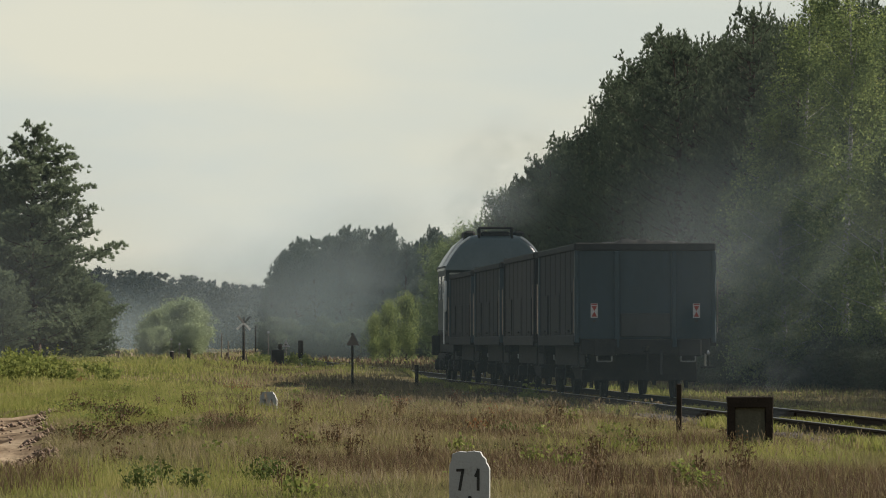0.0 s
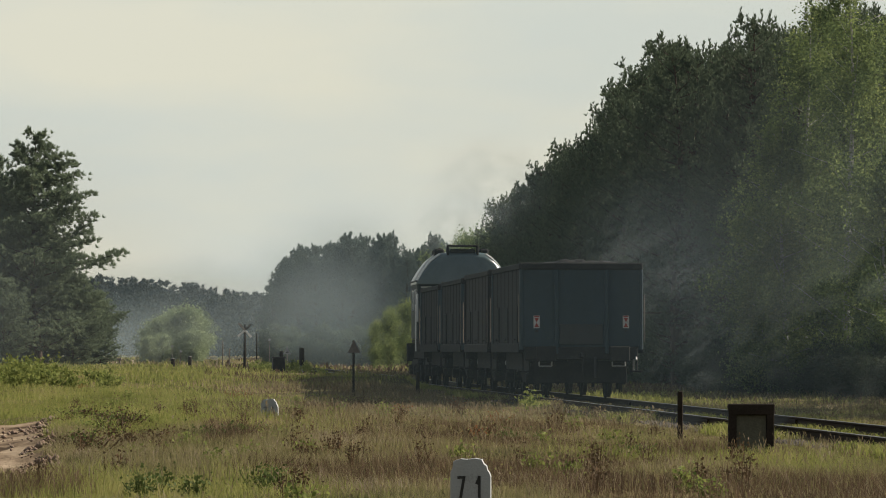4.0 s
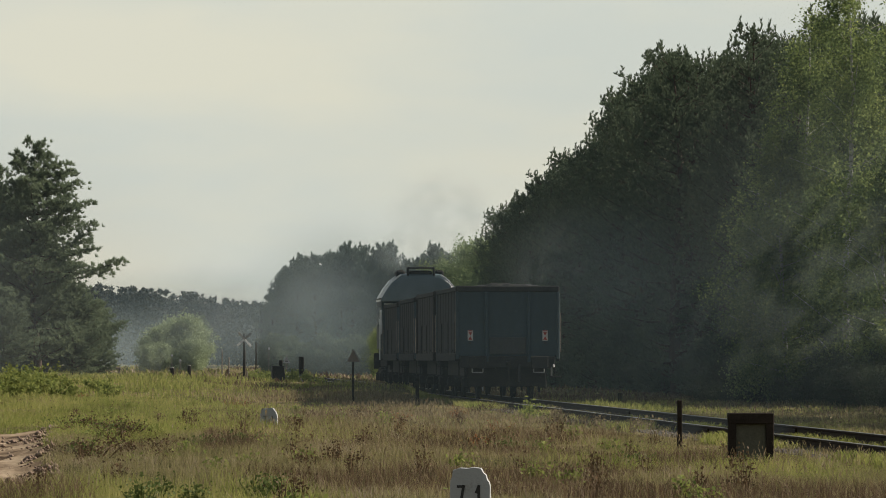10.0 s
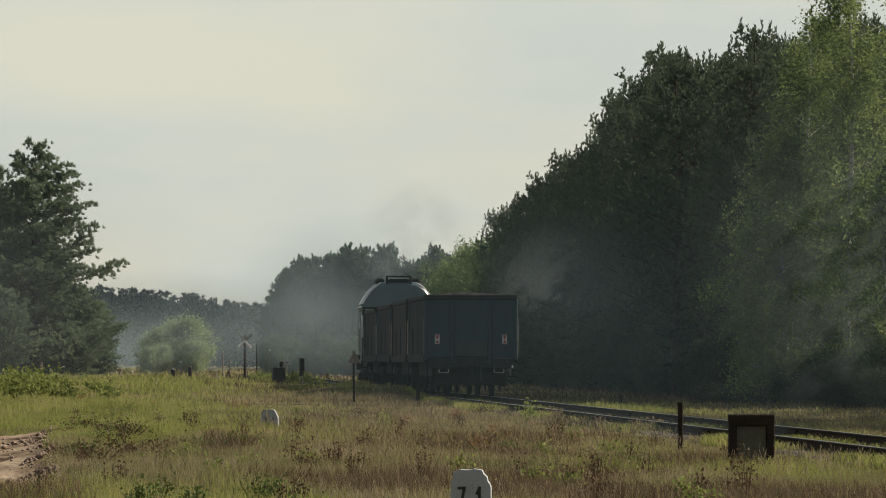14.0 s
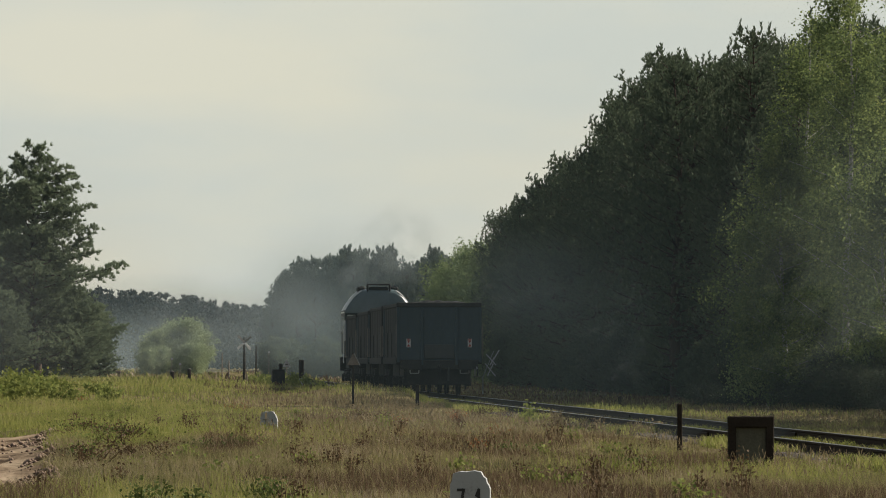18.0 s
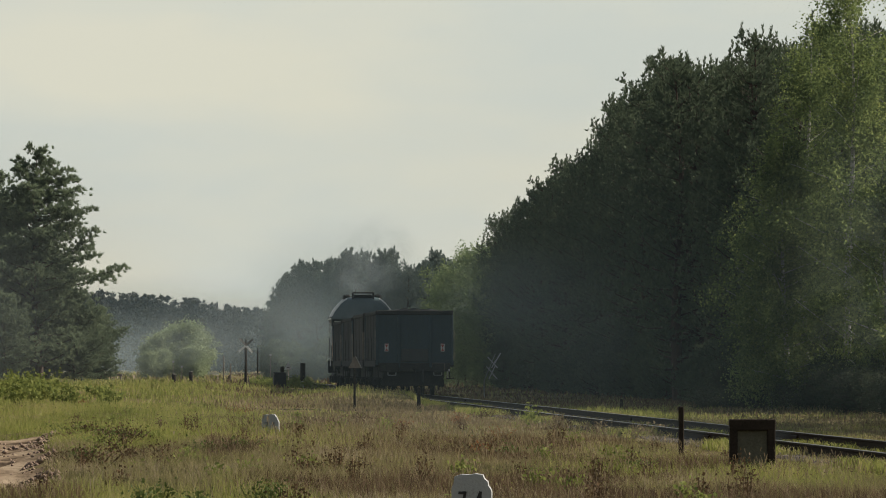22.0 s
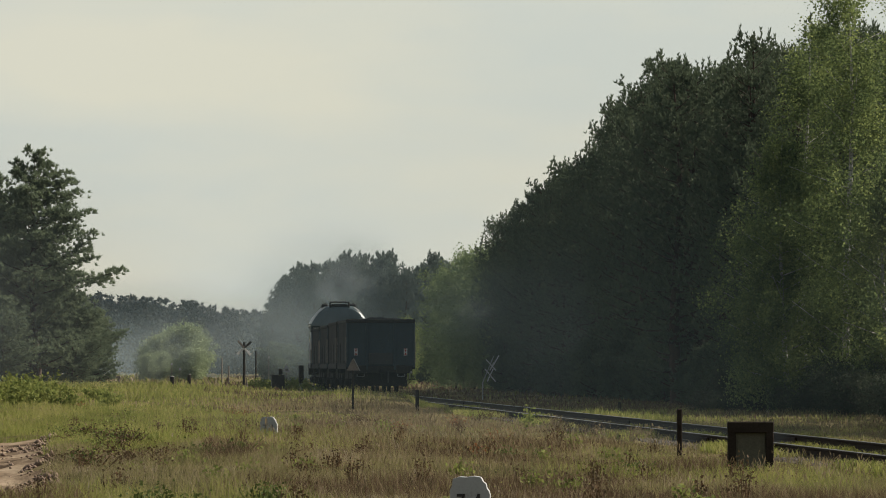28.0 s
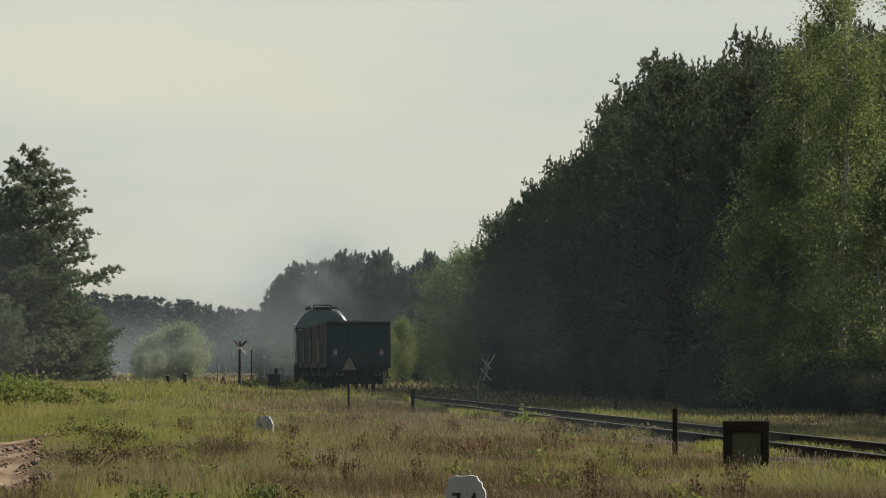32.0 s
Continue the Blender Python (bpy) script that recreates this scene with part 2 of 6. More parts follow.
MAT["loco_roof"] = noisy("loco_grey_roof", [(0.3, (0.025, 0.042, 0.042)), (0.7, (0.048, 0.067, 0.072))], 1.2, 0.28, fine=0.3, gloss=0.4)
MAT["loco_cream"] = noisy("loco_cream_stripe", [(0.3, (0.281, 0.281, 0.259)), (0.7, (0.356, 0.356, 0.329))], 2.0, 0.4, fine=0.3)
MAT["loco_glass"], _n, _l, _b = material("cab_glass", 0.08)
_b.inputs["Base Color"].default_value = (0.015, 0.02, 0.022, 1)
_b.inputs["Specular IOR Level"].default_value = 0.6


# ---- mesh helpers ----
class Geo:
    """Collects vertices and faces of one part."""

    def __init__(self):
        self.v, self.f = [], []

    def add(self, verts, faces, m=None):
        k = len(self.v)
        self.v += [tuple(m @ Vector(p)) for p in verts] if m is not None else [tuple(p) for p in verts]
        self.f += [[k + i for i in face] for face in faces]
        return self

    def box(self, x0, y0, z0, x1, y1, z1, b=0.0, m=None):
        """A box, with its edges chamfered by b."""
        if not b:
            v = [(x, y, z) for x in (x0, x1) for y in (y0, y1) for z in (z0, z1)]
            return self.add(v, [(0, 1, 3, 2), (4, 6, 7, 5), (0, 4, 5, 1), (2, 3, 7, 6), (0, 2, 6, 4), (1, 5, 7, 3)], m)
        lo, hi = (x0, y0, z0), (x1, y1, z1)
        v, idx = [], {}
        for c in range(8):
            s = [(c >> a) & 1 for a in range(3)]
            for ax in range(3):
                p = [(hi[a] if s[a] else lo[a]) if a == ax else (hi[a] - b if s[a] else lo[a] + b) for a in range(3)]
                idx[(c, ax)] = len(v)
                v.append(p)
        f = []
        for ax in range(3):
            o = [a for a in range(3) if a != ax]
            for side in (0, 1):
                cs = [(side << ax) | (i << o[0]) | (j << o[1]) for i, j in ((0, 0), (1, 0), (1, 1), (0, 1))]
                f.append([idx[(c, ax)] for c in cs])
            for i in (0, 1):
                for j in (0, 1):
                    a0 = (i << o[0]) | (j << o[1])
                    a1 = a0 | (1 << ax)
                    f.append([idx[(a0, o[0])], idx[(a1, o[0])], idx[(a1, o[1])], idx[(a0, o[1])]])
        for c in range(8):
            f.append([idx[(c, 0)], idx[(c, 1)], idx[(c, 2)]])
        return self.add(v, f, m)

    def tube(self, a, c, r0, r1=None, n=10, cap=True):
        """A straight round bar from a to c."""
        r1 = r0 if r1 is None else r1
        a, c = Vector(a), Vector(c)
        q = (c - a).to_track_quat("Z", "Y")
        v = []
        for p, r in ((a, r0), (c, r1)):
            for i in range(n):
                w = 2 * math.pi * i / n
                v.append(p + q @ Vector((r * math.cos(w), r * math.sin(w), 0)))
        f = [(i, (i + 1) % n, n + (i + 1) % n, n + i) for i in range(n)]
        if cap:
            f += [tuple(range(n - 1, -1, -1)), tuple(range(n, 2 * n))]
        return self.add(v, f)

    def prism(self, outline, y0, y1, m=None):
        """An outline in x and z, drawn out along y."""
        n = len(outline)
        v = [(x, y0, z) for x, z in outline] + [(x, y1, z) for x, z in outline]
        f = [(i, (i + 1) % n, n + (i + 1) % n, n + i) for i in range(n)]
        f += [tuple(range(n - 1, -1, -1)), tuple(range(n, 2 * n))]
        return self.add(v, f, m)

    def lathe(self, profile, n=20, m=None):
        """A profile of (radius, x) turned about the x axis."""
        v, f = [], []
        for r, x in profile:
            for i in range(n):
                w = 2 * math.pi * i / n
                v.append((x, r * math.cos(w), r * math.sin(w)))
        for k in range(len(profile) - 1):
            for i in range(n):
                j = (i + 1) % n
                f.append((k * n + i, k * n + j, (k + 1) * n + j, (k + 1) * n + i))
        f += [tuple(range(n)), tuple(range(len(profile) * n - 1, (len(profile) - 1) * n - 1, -1))]
        return self.add(v, f, m)

    def mesh(self, name, mat, smooth=False):
        me = bpy.data.meshes.new(name)
        me.from_pydata(self.v, [], self.f)
        me.materials.append(mat)
        bm = bmesh.new()
        bm.from_mesh(me)
        bmesh.ops.recalc_face_normals(bm, faces=bm.faces)
        bm.to_mesh(me)
        bm.free()
        if smooth:
            me.polygons.foreach_set("use_smooth", [True] * len(me.polygons))
        return me


def part(name, geo, mat, parent, label="", smooth=False, m=None):
    """One mesh under a thing or under a part; geo is a Geo or a mesh to share."""
    me = geo.mesh(name, mat, smooth) if isinstance(geo, Geo) else geo
    ob = new(name, me)
    ob.parent = parent
    if m is not None:
        ob.matrix_basis = m
    return tagged(ob, label)


def thing(name, label, category, m=None, group="", kind=""):
    ob = new(name)
    ob.empty_display_size = 0.2
    if m is not None:
        ob.matrix_basis = m
    return tagged(ob, label, category, group, kind)


def array_mesh(name, verts, faces, mat, smooth=False):
    """A mesh from numpy arrays of vertices and of equal-sided faces."""
    verts, faces = np.asarray(verts, np.float32), np.asarray(faces, np.int32)
    me = bpy.data.meshes.new(name)
    k = faces.shape[1]
    me.vertices.add(len(verts))
    me.vertices.foreach_set("co", verts.ravel())
    me.loops.add(faces.size)
    me.loops.foreach_set("vertex_index", faces.ravel())
    me.polygons.add(len(faces))
    me.polygons.foreach_set("loop_start", np.arange(0, faces.size, k, dtype=np.int32))
    me.polygons.foreach_set("loop_total", np.full(len(faces), k, dtype=np.int32))
    if smooth:
        me.polygons.foreach_set("use_smooth", np.ones(len(faces), dtype=bool))
    me.materials.append(mat)
    me.update(calc_edges=True)
    me.validate()
    return me


# ---- the lie of the land ----
TRACK_X, TRACK_LEAN = 10.64, -0.0712       # the track's centre line: x = TRACK_X + TRACK_LEAN * y
TRACK_TURN = -math.degrees(math.atan(TRACK_LEAN))


def track_x(y):
    return TRACK_X + TRACK_LEAN * y


def step(a, b, x):
    t = np.clip((x - a) / (b - a), 0, 1)
    return t * t * (3 - 2 * t)


def lumps(x, y):
    return (0.035 * np.sin(0.9 * x + 0.35 * y) * np.sin(0.55 * y - 0.4 * x + 1.0) + 0.03 * np.sin(2.1 * x - 0.7 * y + 2.0) * np.sin(1.3 * y + 0.6 * x)
            + 0.05 * np.sin(0.31 * x + 0.6) * np.sin(0.17 * y + 0.4))


def land(x, y):
    """Height of the ground; 0 is the top of the rails."""
    x, y = np.asarray(x, float), np.asarray(y, float)
    u = x - track_x(y)
    left = step(-1.9, -3.2, u)
    far = step(150, 180, y) * step(240, 200, y)
    z = -0.19 + left * (0.06 + 0.13 * far)
    z = z - 0.12 * step(2.0, 4.0, u) + 0.10 * step(6.0, 12.0, u)
    z = z + 0.58 * np.exp(-((x + 14.5) / 8.0) ** 2 - ((y - 150) / 48.0) ** 2)
    bed = step(1.5, 2.4, np.abs(u))
    z = z + lumps(x, y) * bed * step(0, 30, y)
    # a grassy crest that hides the rails farther on
    z = z + 0.38 * step(-0.90, -1.7, u) * step(-6.2, -3.3, u) * np.exp(-((y - 147) / 7.5) ** 2)
    z = z + 0.09 * np.exp(-((x + 2.8) / 1.6) ** 2 - ((y - 67.0) / 3.0) ** 2)
    z = z + 0.09 * step(-4.5, -8.0, u) * step(30, 60, y) * step(120, 90, y)
    # a shallow dip beside the line
    z = z - 0.15 * step(-1.9, -3.0, u) * step(-9.0, -6.5, u) * step(84, 92, y) * step(134, 118, y)
    # the dug-out sandy bank
    s = x + 0.0905 * y + 0.14 * np.sin(1.7 * y) * np.sin(0.8 * y + 1.0)
    band = step(40, 46, y) * step(74, 69, y)
    z = z - 0.13 * step(0.05, -0.35, s) * band + 0.07 * np.exp(-((s - 0.30) / 0.28) ** 2) * band
    z = z + band * step(0.3, -0.2, s) * 0.05 * np.sin(5.1 * x + 2 * y) * np.sin(4.3 * y - 3 * x)
    return z


def lie(x, y):
    return float(land(x, y))


# ---- ground, track bed ----
def ground_material():
    m, n, l, b = material("meadow_soil", 0.95)
    b.inputs["Specular IOR Level"].default_value = 0.02
    g = n.new("ShaderNodeNewGeometry")
    t = n.new("ShaderNodeTexNoise")
    t.inputs["Scale"].default_value, t.inputs["Detail"].default_value = 0.25, 6.0
    l.new(g.outputs["Position"], t.inputs["Vector"])
    r = ramp(n, [(0.3, (0.049, 0.046, 0.017)), (0.5, (0.081, 0.065, 0.029)), (0.7, (0.107, 0.081, 0.046))])
    l.new(t.outputs["Fac"], r.inputs[0])
    f = n.new("ShaderNodeTexNoise")
    f.inputs["Scale"].default_value, f.inputs["Detail"].default_value = 6.0, 5.0
    l.new(g.outputs["Position"], f.inputs["Vector"])
    mx = n.new("ShaderNodeMix")
    mx.data_type, mx.blend_type = "RGBA", "OVERLAY"
    mx.inputs[0].default_value = 0.6
    l.new(r.outputs[0], mx.inputs[6])
    l.new(f.outputs["Fac"], mx.inputs[7])
    # bare sand round the dug bank
    ln = n.new("ShaderNodeVectorMath")
    ln.operation = "DOT_PRODUCT"
    ln.inputs[1].default_value = (1.0, 0.0905, 0)
    l.new(g.outputs["Position"], ln.inputs[0])
    wob = n.new("ShaderNodeMath")
    wob.operation = "MULTIPLY_ADD"
    wob.inputs[1].default_value = 2.2
    rag = n.new("ShaderNodeTexNoise")
    rag.inputs["Scale"].default_value, rag.inputs["Detail"].default_value = 1.3, 6.0
    l.new(g.outputs["Position"], rag.inputs["Vector"])
    l.new(rag.outputs["Fac"], wob.inputs[0])
    l.new(ln.outputs["Value"], wob.inputs[2])
    side = n.new("ShaderNodeMapRange")
    side.inputs[1].default_value, side.inputs[2].default_value = 0.95, 1.10
    side.inputs[3].default_value, side.inputs[4].default_value = 1.0, 0.0
    l.new(wob.outputs[0], side.inputs[0])
    xyz = n.new("ShaderNodeSeparateXYZ")
    l.new(g.outputs["Position"], xyz.inputs[0])
    ends = n.new("ShaderNodeMath")
    ends.operation = "COMPARE"
    ends.inputs[1].default_value, ends.inputs[2].default_value = 57.0, 14.5
    l.new(xyz.outputs["Y"], ends.inputs[0])
    edge = n.new("ShaderNodeMath")
    edge.operation = "MULTIPLY"
    l.new(side.outputs[0], edge.inputs[0])
    l.new(ends.outputs[0], edge.inputs[1])
    sand = ramp(n, [(0.38, (0.050, 0.034, 0.022)), (0.5, (0.145, 0.105, 0.070)), (0.64, (0.235, 0.180, 0.125))])
    l.new(rag.outputs["Fac"], sand.inputs[0])
    fin = n.new("ShaderNodeMix")
    fin.data_type = "RGBA"
    l.new(edge.outputs[0], fin.inputs[0])
    l.new(mx.outputs[2], fin.inputs[6])
    l.new(sand.outputs[0], fin.inputs[7])
    l.new(fin.outputs[2], b.inputs["Base Color"])
    bp = n.new("ShaderNodeBump")
    bp.inputs["Strength"].default_value, bp.inputs["Distance"].default_value = 0.6, 0.08
    l.new(f.outputs["Fac"], bp.inputs["Height"])
    l.new(bp.outputs[0], b.inputs["Normal"])
    return m


def build_ground():
    ys = np.concatenate([[-3000, -600, -150, -40, -10], np.arange(0, 30, 3), np.arange(30, 110, 0.6), np.arange(110, 220, 1.5), np.arange(220, 420, 8), [450, 550, 700, 1000, 1600, 2500, 4500]])
    xs = np.concatenate([[-3000, -900, -300, -120, -70, -50], np.arange(-40, -16, 2), np.arange(-16, 16, 0.45), np.arange(16, 42, 2), [50, 70, 120, 300, 900, 3000]])
    gx, gy = np.meshgrid(xs, ys)
    gz = land(gx, gy)
    v = np.stack([gx, gy, gz], -1).reshape(-1, 3)
    w = len(xs)
    i, j = np.meshgrid(np.arange(len(ys) - 1), np.arange(w - 1), indexing="ij")
    a = (i * w + j).ravel()
    ob = new("ground", array_mesh("ground", v, np.stack([a, a + 1, a + w + 1, a + w], -1), ground_material(), True))
    tagged(ob, "uneven sandy meadow soil with dry grass litter", "ground", kind="structure")


build_ground()


# ---- the train ----
WAGON_L, WAGON_W = 9.225, 2.94


def build_wheel_mesh():
    g = Geo()
    for s in (-1, 1):
        g.lathe([(0.10, s * 0.64), (0.10, s * 0.68), (0.36, s * 0.69), (0.40, s * 0.675), (0.49, s * 0.685), (0.485, s * 0.71), (0.46, s * 0.72), (0.455, s * 0.81), (0.40, s * 0.815), (0.37, s * 0.79), (0.14, s * 0.79), (0.13, s * 0.84)], 24)
    g.lathe([(0.08, -1.0), (0.08, 1.0)], 12)
    for s in (-1, 1):           # lightening marks that show the turning
        for k in range(4):
            w = math.pi / 2 * k
            g.tube((s * 0.79, 0.25 * math.cos(w), 0.25 * math.sin(w)), (s * 0.80, 0.25 * math.cos(w), 0.25 * math.sin(w)), 0.05, n=8)
    return g.mesh("wheelset", MAT["chassis"], False)


WHEEL_MESH = build_wheel_mesh()
WHEELSETS = []


def build_bogie(parent, y, wheelbase, axles=2):
    b = Geo()
    half = wheelbase / 2
    for s in (-1, 1):
        x0, x1 = (0.93, 1.07) if s > 0 else (-1.07, -0.93)
        b.prism([(-half - 0.45, 0.50), (-half - 0.45, 0.72), (-0.75, 0.82), (0.75, 0.82), (half + 0.45, 0.72), (half + 0.45, 0.50), (half - 0.3, 0.55), (0.6, 0.36), (-0.6, 0.36), (-half + 0.3, 0.55)],
                x0, x1, Matrix(((0, 1, 0, 0), (1, 0, 0, 0), (0, 0, 1, 0), (0, 0, 0, 1))))
    b.box(-1.0, -0.22, 0.40, 1.0, 0.22, 0.78, 0.03)
    bogie = part("bogie", b, MAT["chassis"], parent, "grimy welded bogie frame", m=pose(0, y, 0))
    for k in range(axles):
        wy = -half + wheelbase * k / (axles - 1)
        for s in (-1, 1):
            part("axle_box", Geo().box(s * 1.08 - 0.10, wy - 0.16, 0.30, s * 1.08 + 0.10, wy + 0.16, 0.62, 0.03), MAT["chassis"], bogie)
            for e in (-0.26, 0.26):
                part("coil_spring", Geo().tube((s * 1.02, wy + e, 0.42), (s * 1.02, wy + e, 0.66), 0.08), MAT["chassis"], bogie)
            part("brake_block", Geo().box(s * 0.76 - 0.05, wy + 0.47, 0.26, s * 0.76 + 0.05, wy + 0.56, 0.60, 0.015), MAT["chassis"], bogie)
        ws = part("wheelset", WHEEL_MESH, None, bogie, m=pose(0, wy, 0.46))
        WHEELSETS.append((ws, wy, 0.46))
    return bogie


def build_axle(w, y):
    """One axle of a two-axle wagon: guards, leaf springs, axle boxes, brake gear and the wheelset."""
    for s in (-1, 1):
        plate = Geo().prism([(-0.62, 0.98), (-0.52, 0.98), (-0.17, 0.62), (-0.17, 0.24), (-0.12, 0.24), (-0.12, 0.98), (0.12, 0.98), (0.12, 0.24), (0.17, 0.24), (0.17, 0.62), (0.52, 0.98), (0.62, 0.98), (0.22, 0.20), (-0.22, 0.20)], s * 1.00 - 0.012, s * 1.00 + 0.012,
                            Matrix(((0, 1, 0, 0), (1, 0, 0, y), (0, 0, 1, 0), (0, 0, 0, 1))))
        guard = part("axle_guard", plate, MAT["chassis"], w, "grimy W-shaped axle guard")
        part("axle_box", Geo().box(s * 1.10 - 0.11, y - 0.13, 0.32, s * 1.10 + 0.11, y + 0.13, 0.60, 0.03), MAT["chassis"], guard)
        for k in range(5):
            h = 0.62 - 0.11 * k
            part("spring_leaf", Geo().box(s * 1.08 - 0.05, y - h, 0.80 - 0.035 * k, s * 1.08 + 0.05, y + h, 0.83 - 0.035 * k, 0.004), MAT["chassis"], guard)
        part("spring_buckle", Geo().box(s * 1.08 - 0.065, y - 0.06, 0.60, s * 1.08 + 0.065, y + 0.06, 0.86, 0.01), MAT["chassis"], guard)
        for e in (-0.55, 0.55):
            part("brake_block", Geo().box(s * 0.76 - 0.05, y + e - 0.05, 0.28, s * 0.76 + 0.05, y + e + 0.05, 0.64, 0.015), MAT["chassis"], w)
            part("brake_hanger", Geo().box(s * 0.76 - 0.02, y + e - 0.02, 0.64, s * 0.76 + 0.02, y + e + 0.02, 0.95), MAT["chassis"], w)
    for e in (-0.60, 0.60):
        part("brake_beam", Geo().box(-0.85, y + e - 0.04, 0.36, 0.85, y + e + 0.04, 0.46, 0.01), MAT["chassis"], w)
    ws = part("wheelset", WHEEL_MESH, None, w, m=pose(0, y, 0.46))
    WHEELSETS.append((ws, y, 0.46))


def build_tail_plate(parent, x, y, z, face):
    """Red and white plate with an hourglass of two triangles; face is -1 towards the rear."""
    t = 0.012 * face
    p = part("tail_plate", Geo().box(x - 0.075, min(y, y + t), z - 0.150, x + 0.075, max(y, y + t), z + 0.150, 0.004), MAT["plate"], parent, "white plate with red hourglass triangles")
    y1, y2 = y + t, y + t + 0.004 * face
    for zz, s in ((0.095, 1), (-0.125, -1)):
        g = Geo().prism([(x - 0.056, z + zz), (x + 0.056, z + zz), (x, z + zz - s * 0.105)], min(y1, y2), max(y1, y2))
        part("red_triangle", g, MAT["red_paint"], p)
    part("red_bar", Geo().box(x - 0.06, min(y1, y2), z + 0.115, x + 0.06, max(y1, y2), z + 0.145), MAT["red_paint"], p)
    part("plate_hook", Geo().box(x - 0.03, min(y, y + t), z - 0.235, x + 0.03, max(y, y + t), z - 0.19, 0.004), MAT["black_paint"], parent)


def build_wagon(paint, label, tail, darkened=None, top=3.20):
    # side colour, by default darkened to stand for shade
    darkened = darkened or MAT["wagon_side"]
    w = thing("coal_wagon", label, "railway wagon", group="coal wagons of the train")
    hw, y0, y1, fl = WAGON_W / 2, 0.62, WAGON_L - 0.62, 1.24
    part("floor", Geo().box(-hw + 0.06, y0 + 0.06, fl - 0.06, hw - 0.06, y1 - 0.06, fl), paint, w)
    for s in (-1, 1):
        x0, x1 = (hw - 0.075, hw - 0.07 + 0.03) if s > 0 else (-hw + 0.04, -hw + 0.075)
        side = part("side_wall", Geo().box(x0, y0 + 0.05, fl, x1, y1 - 0.05, top - 0.13), darkened, w, "pressed steel side wall with ribs")
        part("top_rail", Geo().box(s * (hw - 0.05) - 0.06, y0, top - 0.14, s * (hw - 0.05) + 0.06, y1, top, 0.02), darkened, side)
        part("side_sill", Geo().box(s * (hw - 0.05) - 0.07, y0, fl - 0.16, s * (hw - 0.05) + 0.07, y1, fl + 0.06, 0.015), darkened, side)
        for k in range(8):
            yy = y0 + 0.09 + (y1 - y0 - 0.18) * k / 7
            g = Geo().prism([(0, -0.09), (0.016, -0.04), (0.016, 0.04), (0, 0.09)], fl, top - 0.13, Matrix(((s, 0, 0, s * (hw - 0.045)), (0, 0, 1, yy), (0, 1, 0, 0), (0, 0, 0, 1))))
            part("rib", g, darkened, side)
        for k in range(3):
            yy = y0 + 0.09 + (y1 - y0 - 0.18) * (k + 0.5) / 3
            door = part("lower_door", Geo().box(s * (hw - 0.032) - 0.018, yy - 0.5, fl + 0.08, s * (hw - 0.032) + 0.018, yy + 0.5, fl + 0.95, 0.01), darkened, side)
            part("door_latch", Geo().tube((s * (hw + 0.02), yy - 0.3, fl + 0.15), (s * (hw + 0.02), yy + 0.3, fl + 0.15), 0.02, n=6), MAT["chassis"], door)
    for e, face in ((y0, -1), (y1, 1)):
        end = part("end_wall", Geo().box(-hw + 0.05, e - 0.02, fl, hw - 0.05, e + 0.02, top - 0.15), paint, w, "flat steel end wall with posts")
        part("end_top_rail", Geo().box(-hw, e - 0.07, top - 0.15, hw, e + 0.06, top + 0.02, 0.025), MAT["chassis"], end, "sooty top rail")
        for x in (-0.60, 0.60):
            part("end_post", Geo().box(x - 0.055, e + face * 0.02 if face > 0 else e - 0.11, fl - 0.2, x + 0.055, e + 0.11 if face > 0 else e - 0.02, top - 0.15, 0.02), paint, end)
        for x in (-1, 1):
            part("corner_post", Geo().box(x * (hw - 0.045) - 0.05, e - 0.06, fl - 0.1, x * (hw - 0.045) + 0.05, e + 0.06, top - 0.14, 0.02), paint, end)
        part("end_hatch", Geo().box(-0.52, e + min(0.02, 0.02 + 0.035 * face) if face > 0 else e - 0.055, fl + 0.03, 0.52, e + 0.055 if face > 0 else e - 0.02, fl + 0.52, 0.015), MAT["wagon_flap"], end, "grimy lower end flap")
        beam = part("headstock", Geo().box(-hw + 0.12, e - 0.10, 0.90, hw - 0.12, e + 0.10, 1.22, 0.02), MAT["chassis"], w, "grimy steel buffer beam")
        for x in (-0.875, 0.875):
            shank = Geo().tube((x, e + face * 0.10, 1.05), (x, e + face * 0.42, 1.05), 0.12, 0.09, 14)
            buf = part("buffer", shank, MAT["chassis"], beam)
            part("buffer_head", Geo().box(x - 0.24, min(e + face * 0.42, e + face * 0.47), 0.87, x + 0.24, max(e + face * 0.42, e + face * 0.47), 1.23, 0.02), MAT["chassis"], beam)
        part("coupling_hook", Geo().box(-0.06, min(e + face * 0.10, e + face * 0.40), 0.96, 0.06, max(e + face * 0.10, e + face * 0.40), 1.08, 0.02), MAT["chassis"], beam)
        part("coupling_chain", Geo().tube((0, e + face * 0.34, 1.0), (0.02, e + face * 0.30, 0.52), 0.035, n=8), MAT["chassis"], beam)
        part("brake_hose", Geo().tube((0.32, e + face * 0.12, 0.98), (0.30, e + face * 0.30, 0.50), 0.03, n=8), MAT["black_paint"], beam)
        for x in (-1, 1):
            g = Geo()
            xa, xb = x * 1.02, x * 0.72
            yy = e + face * 0.20
            g.tube((xa, yy, 1.0), (xa, yy, 0.76), 0.018, n=6).tube((xa, yy, 0.76), (xb, yy, 0.76), 0.018, n=6).tube((xb, yy, 0.76), (xb, yy, 1.0), 0.018, n=6)
            part("shunter_grip", g, MAT["galv"], beam, "pale bent grab rail")
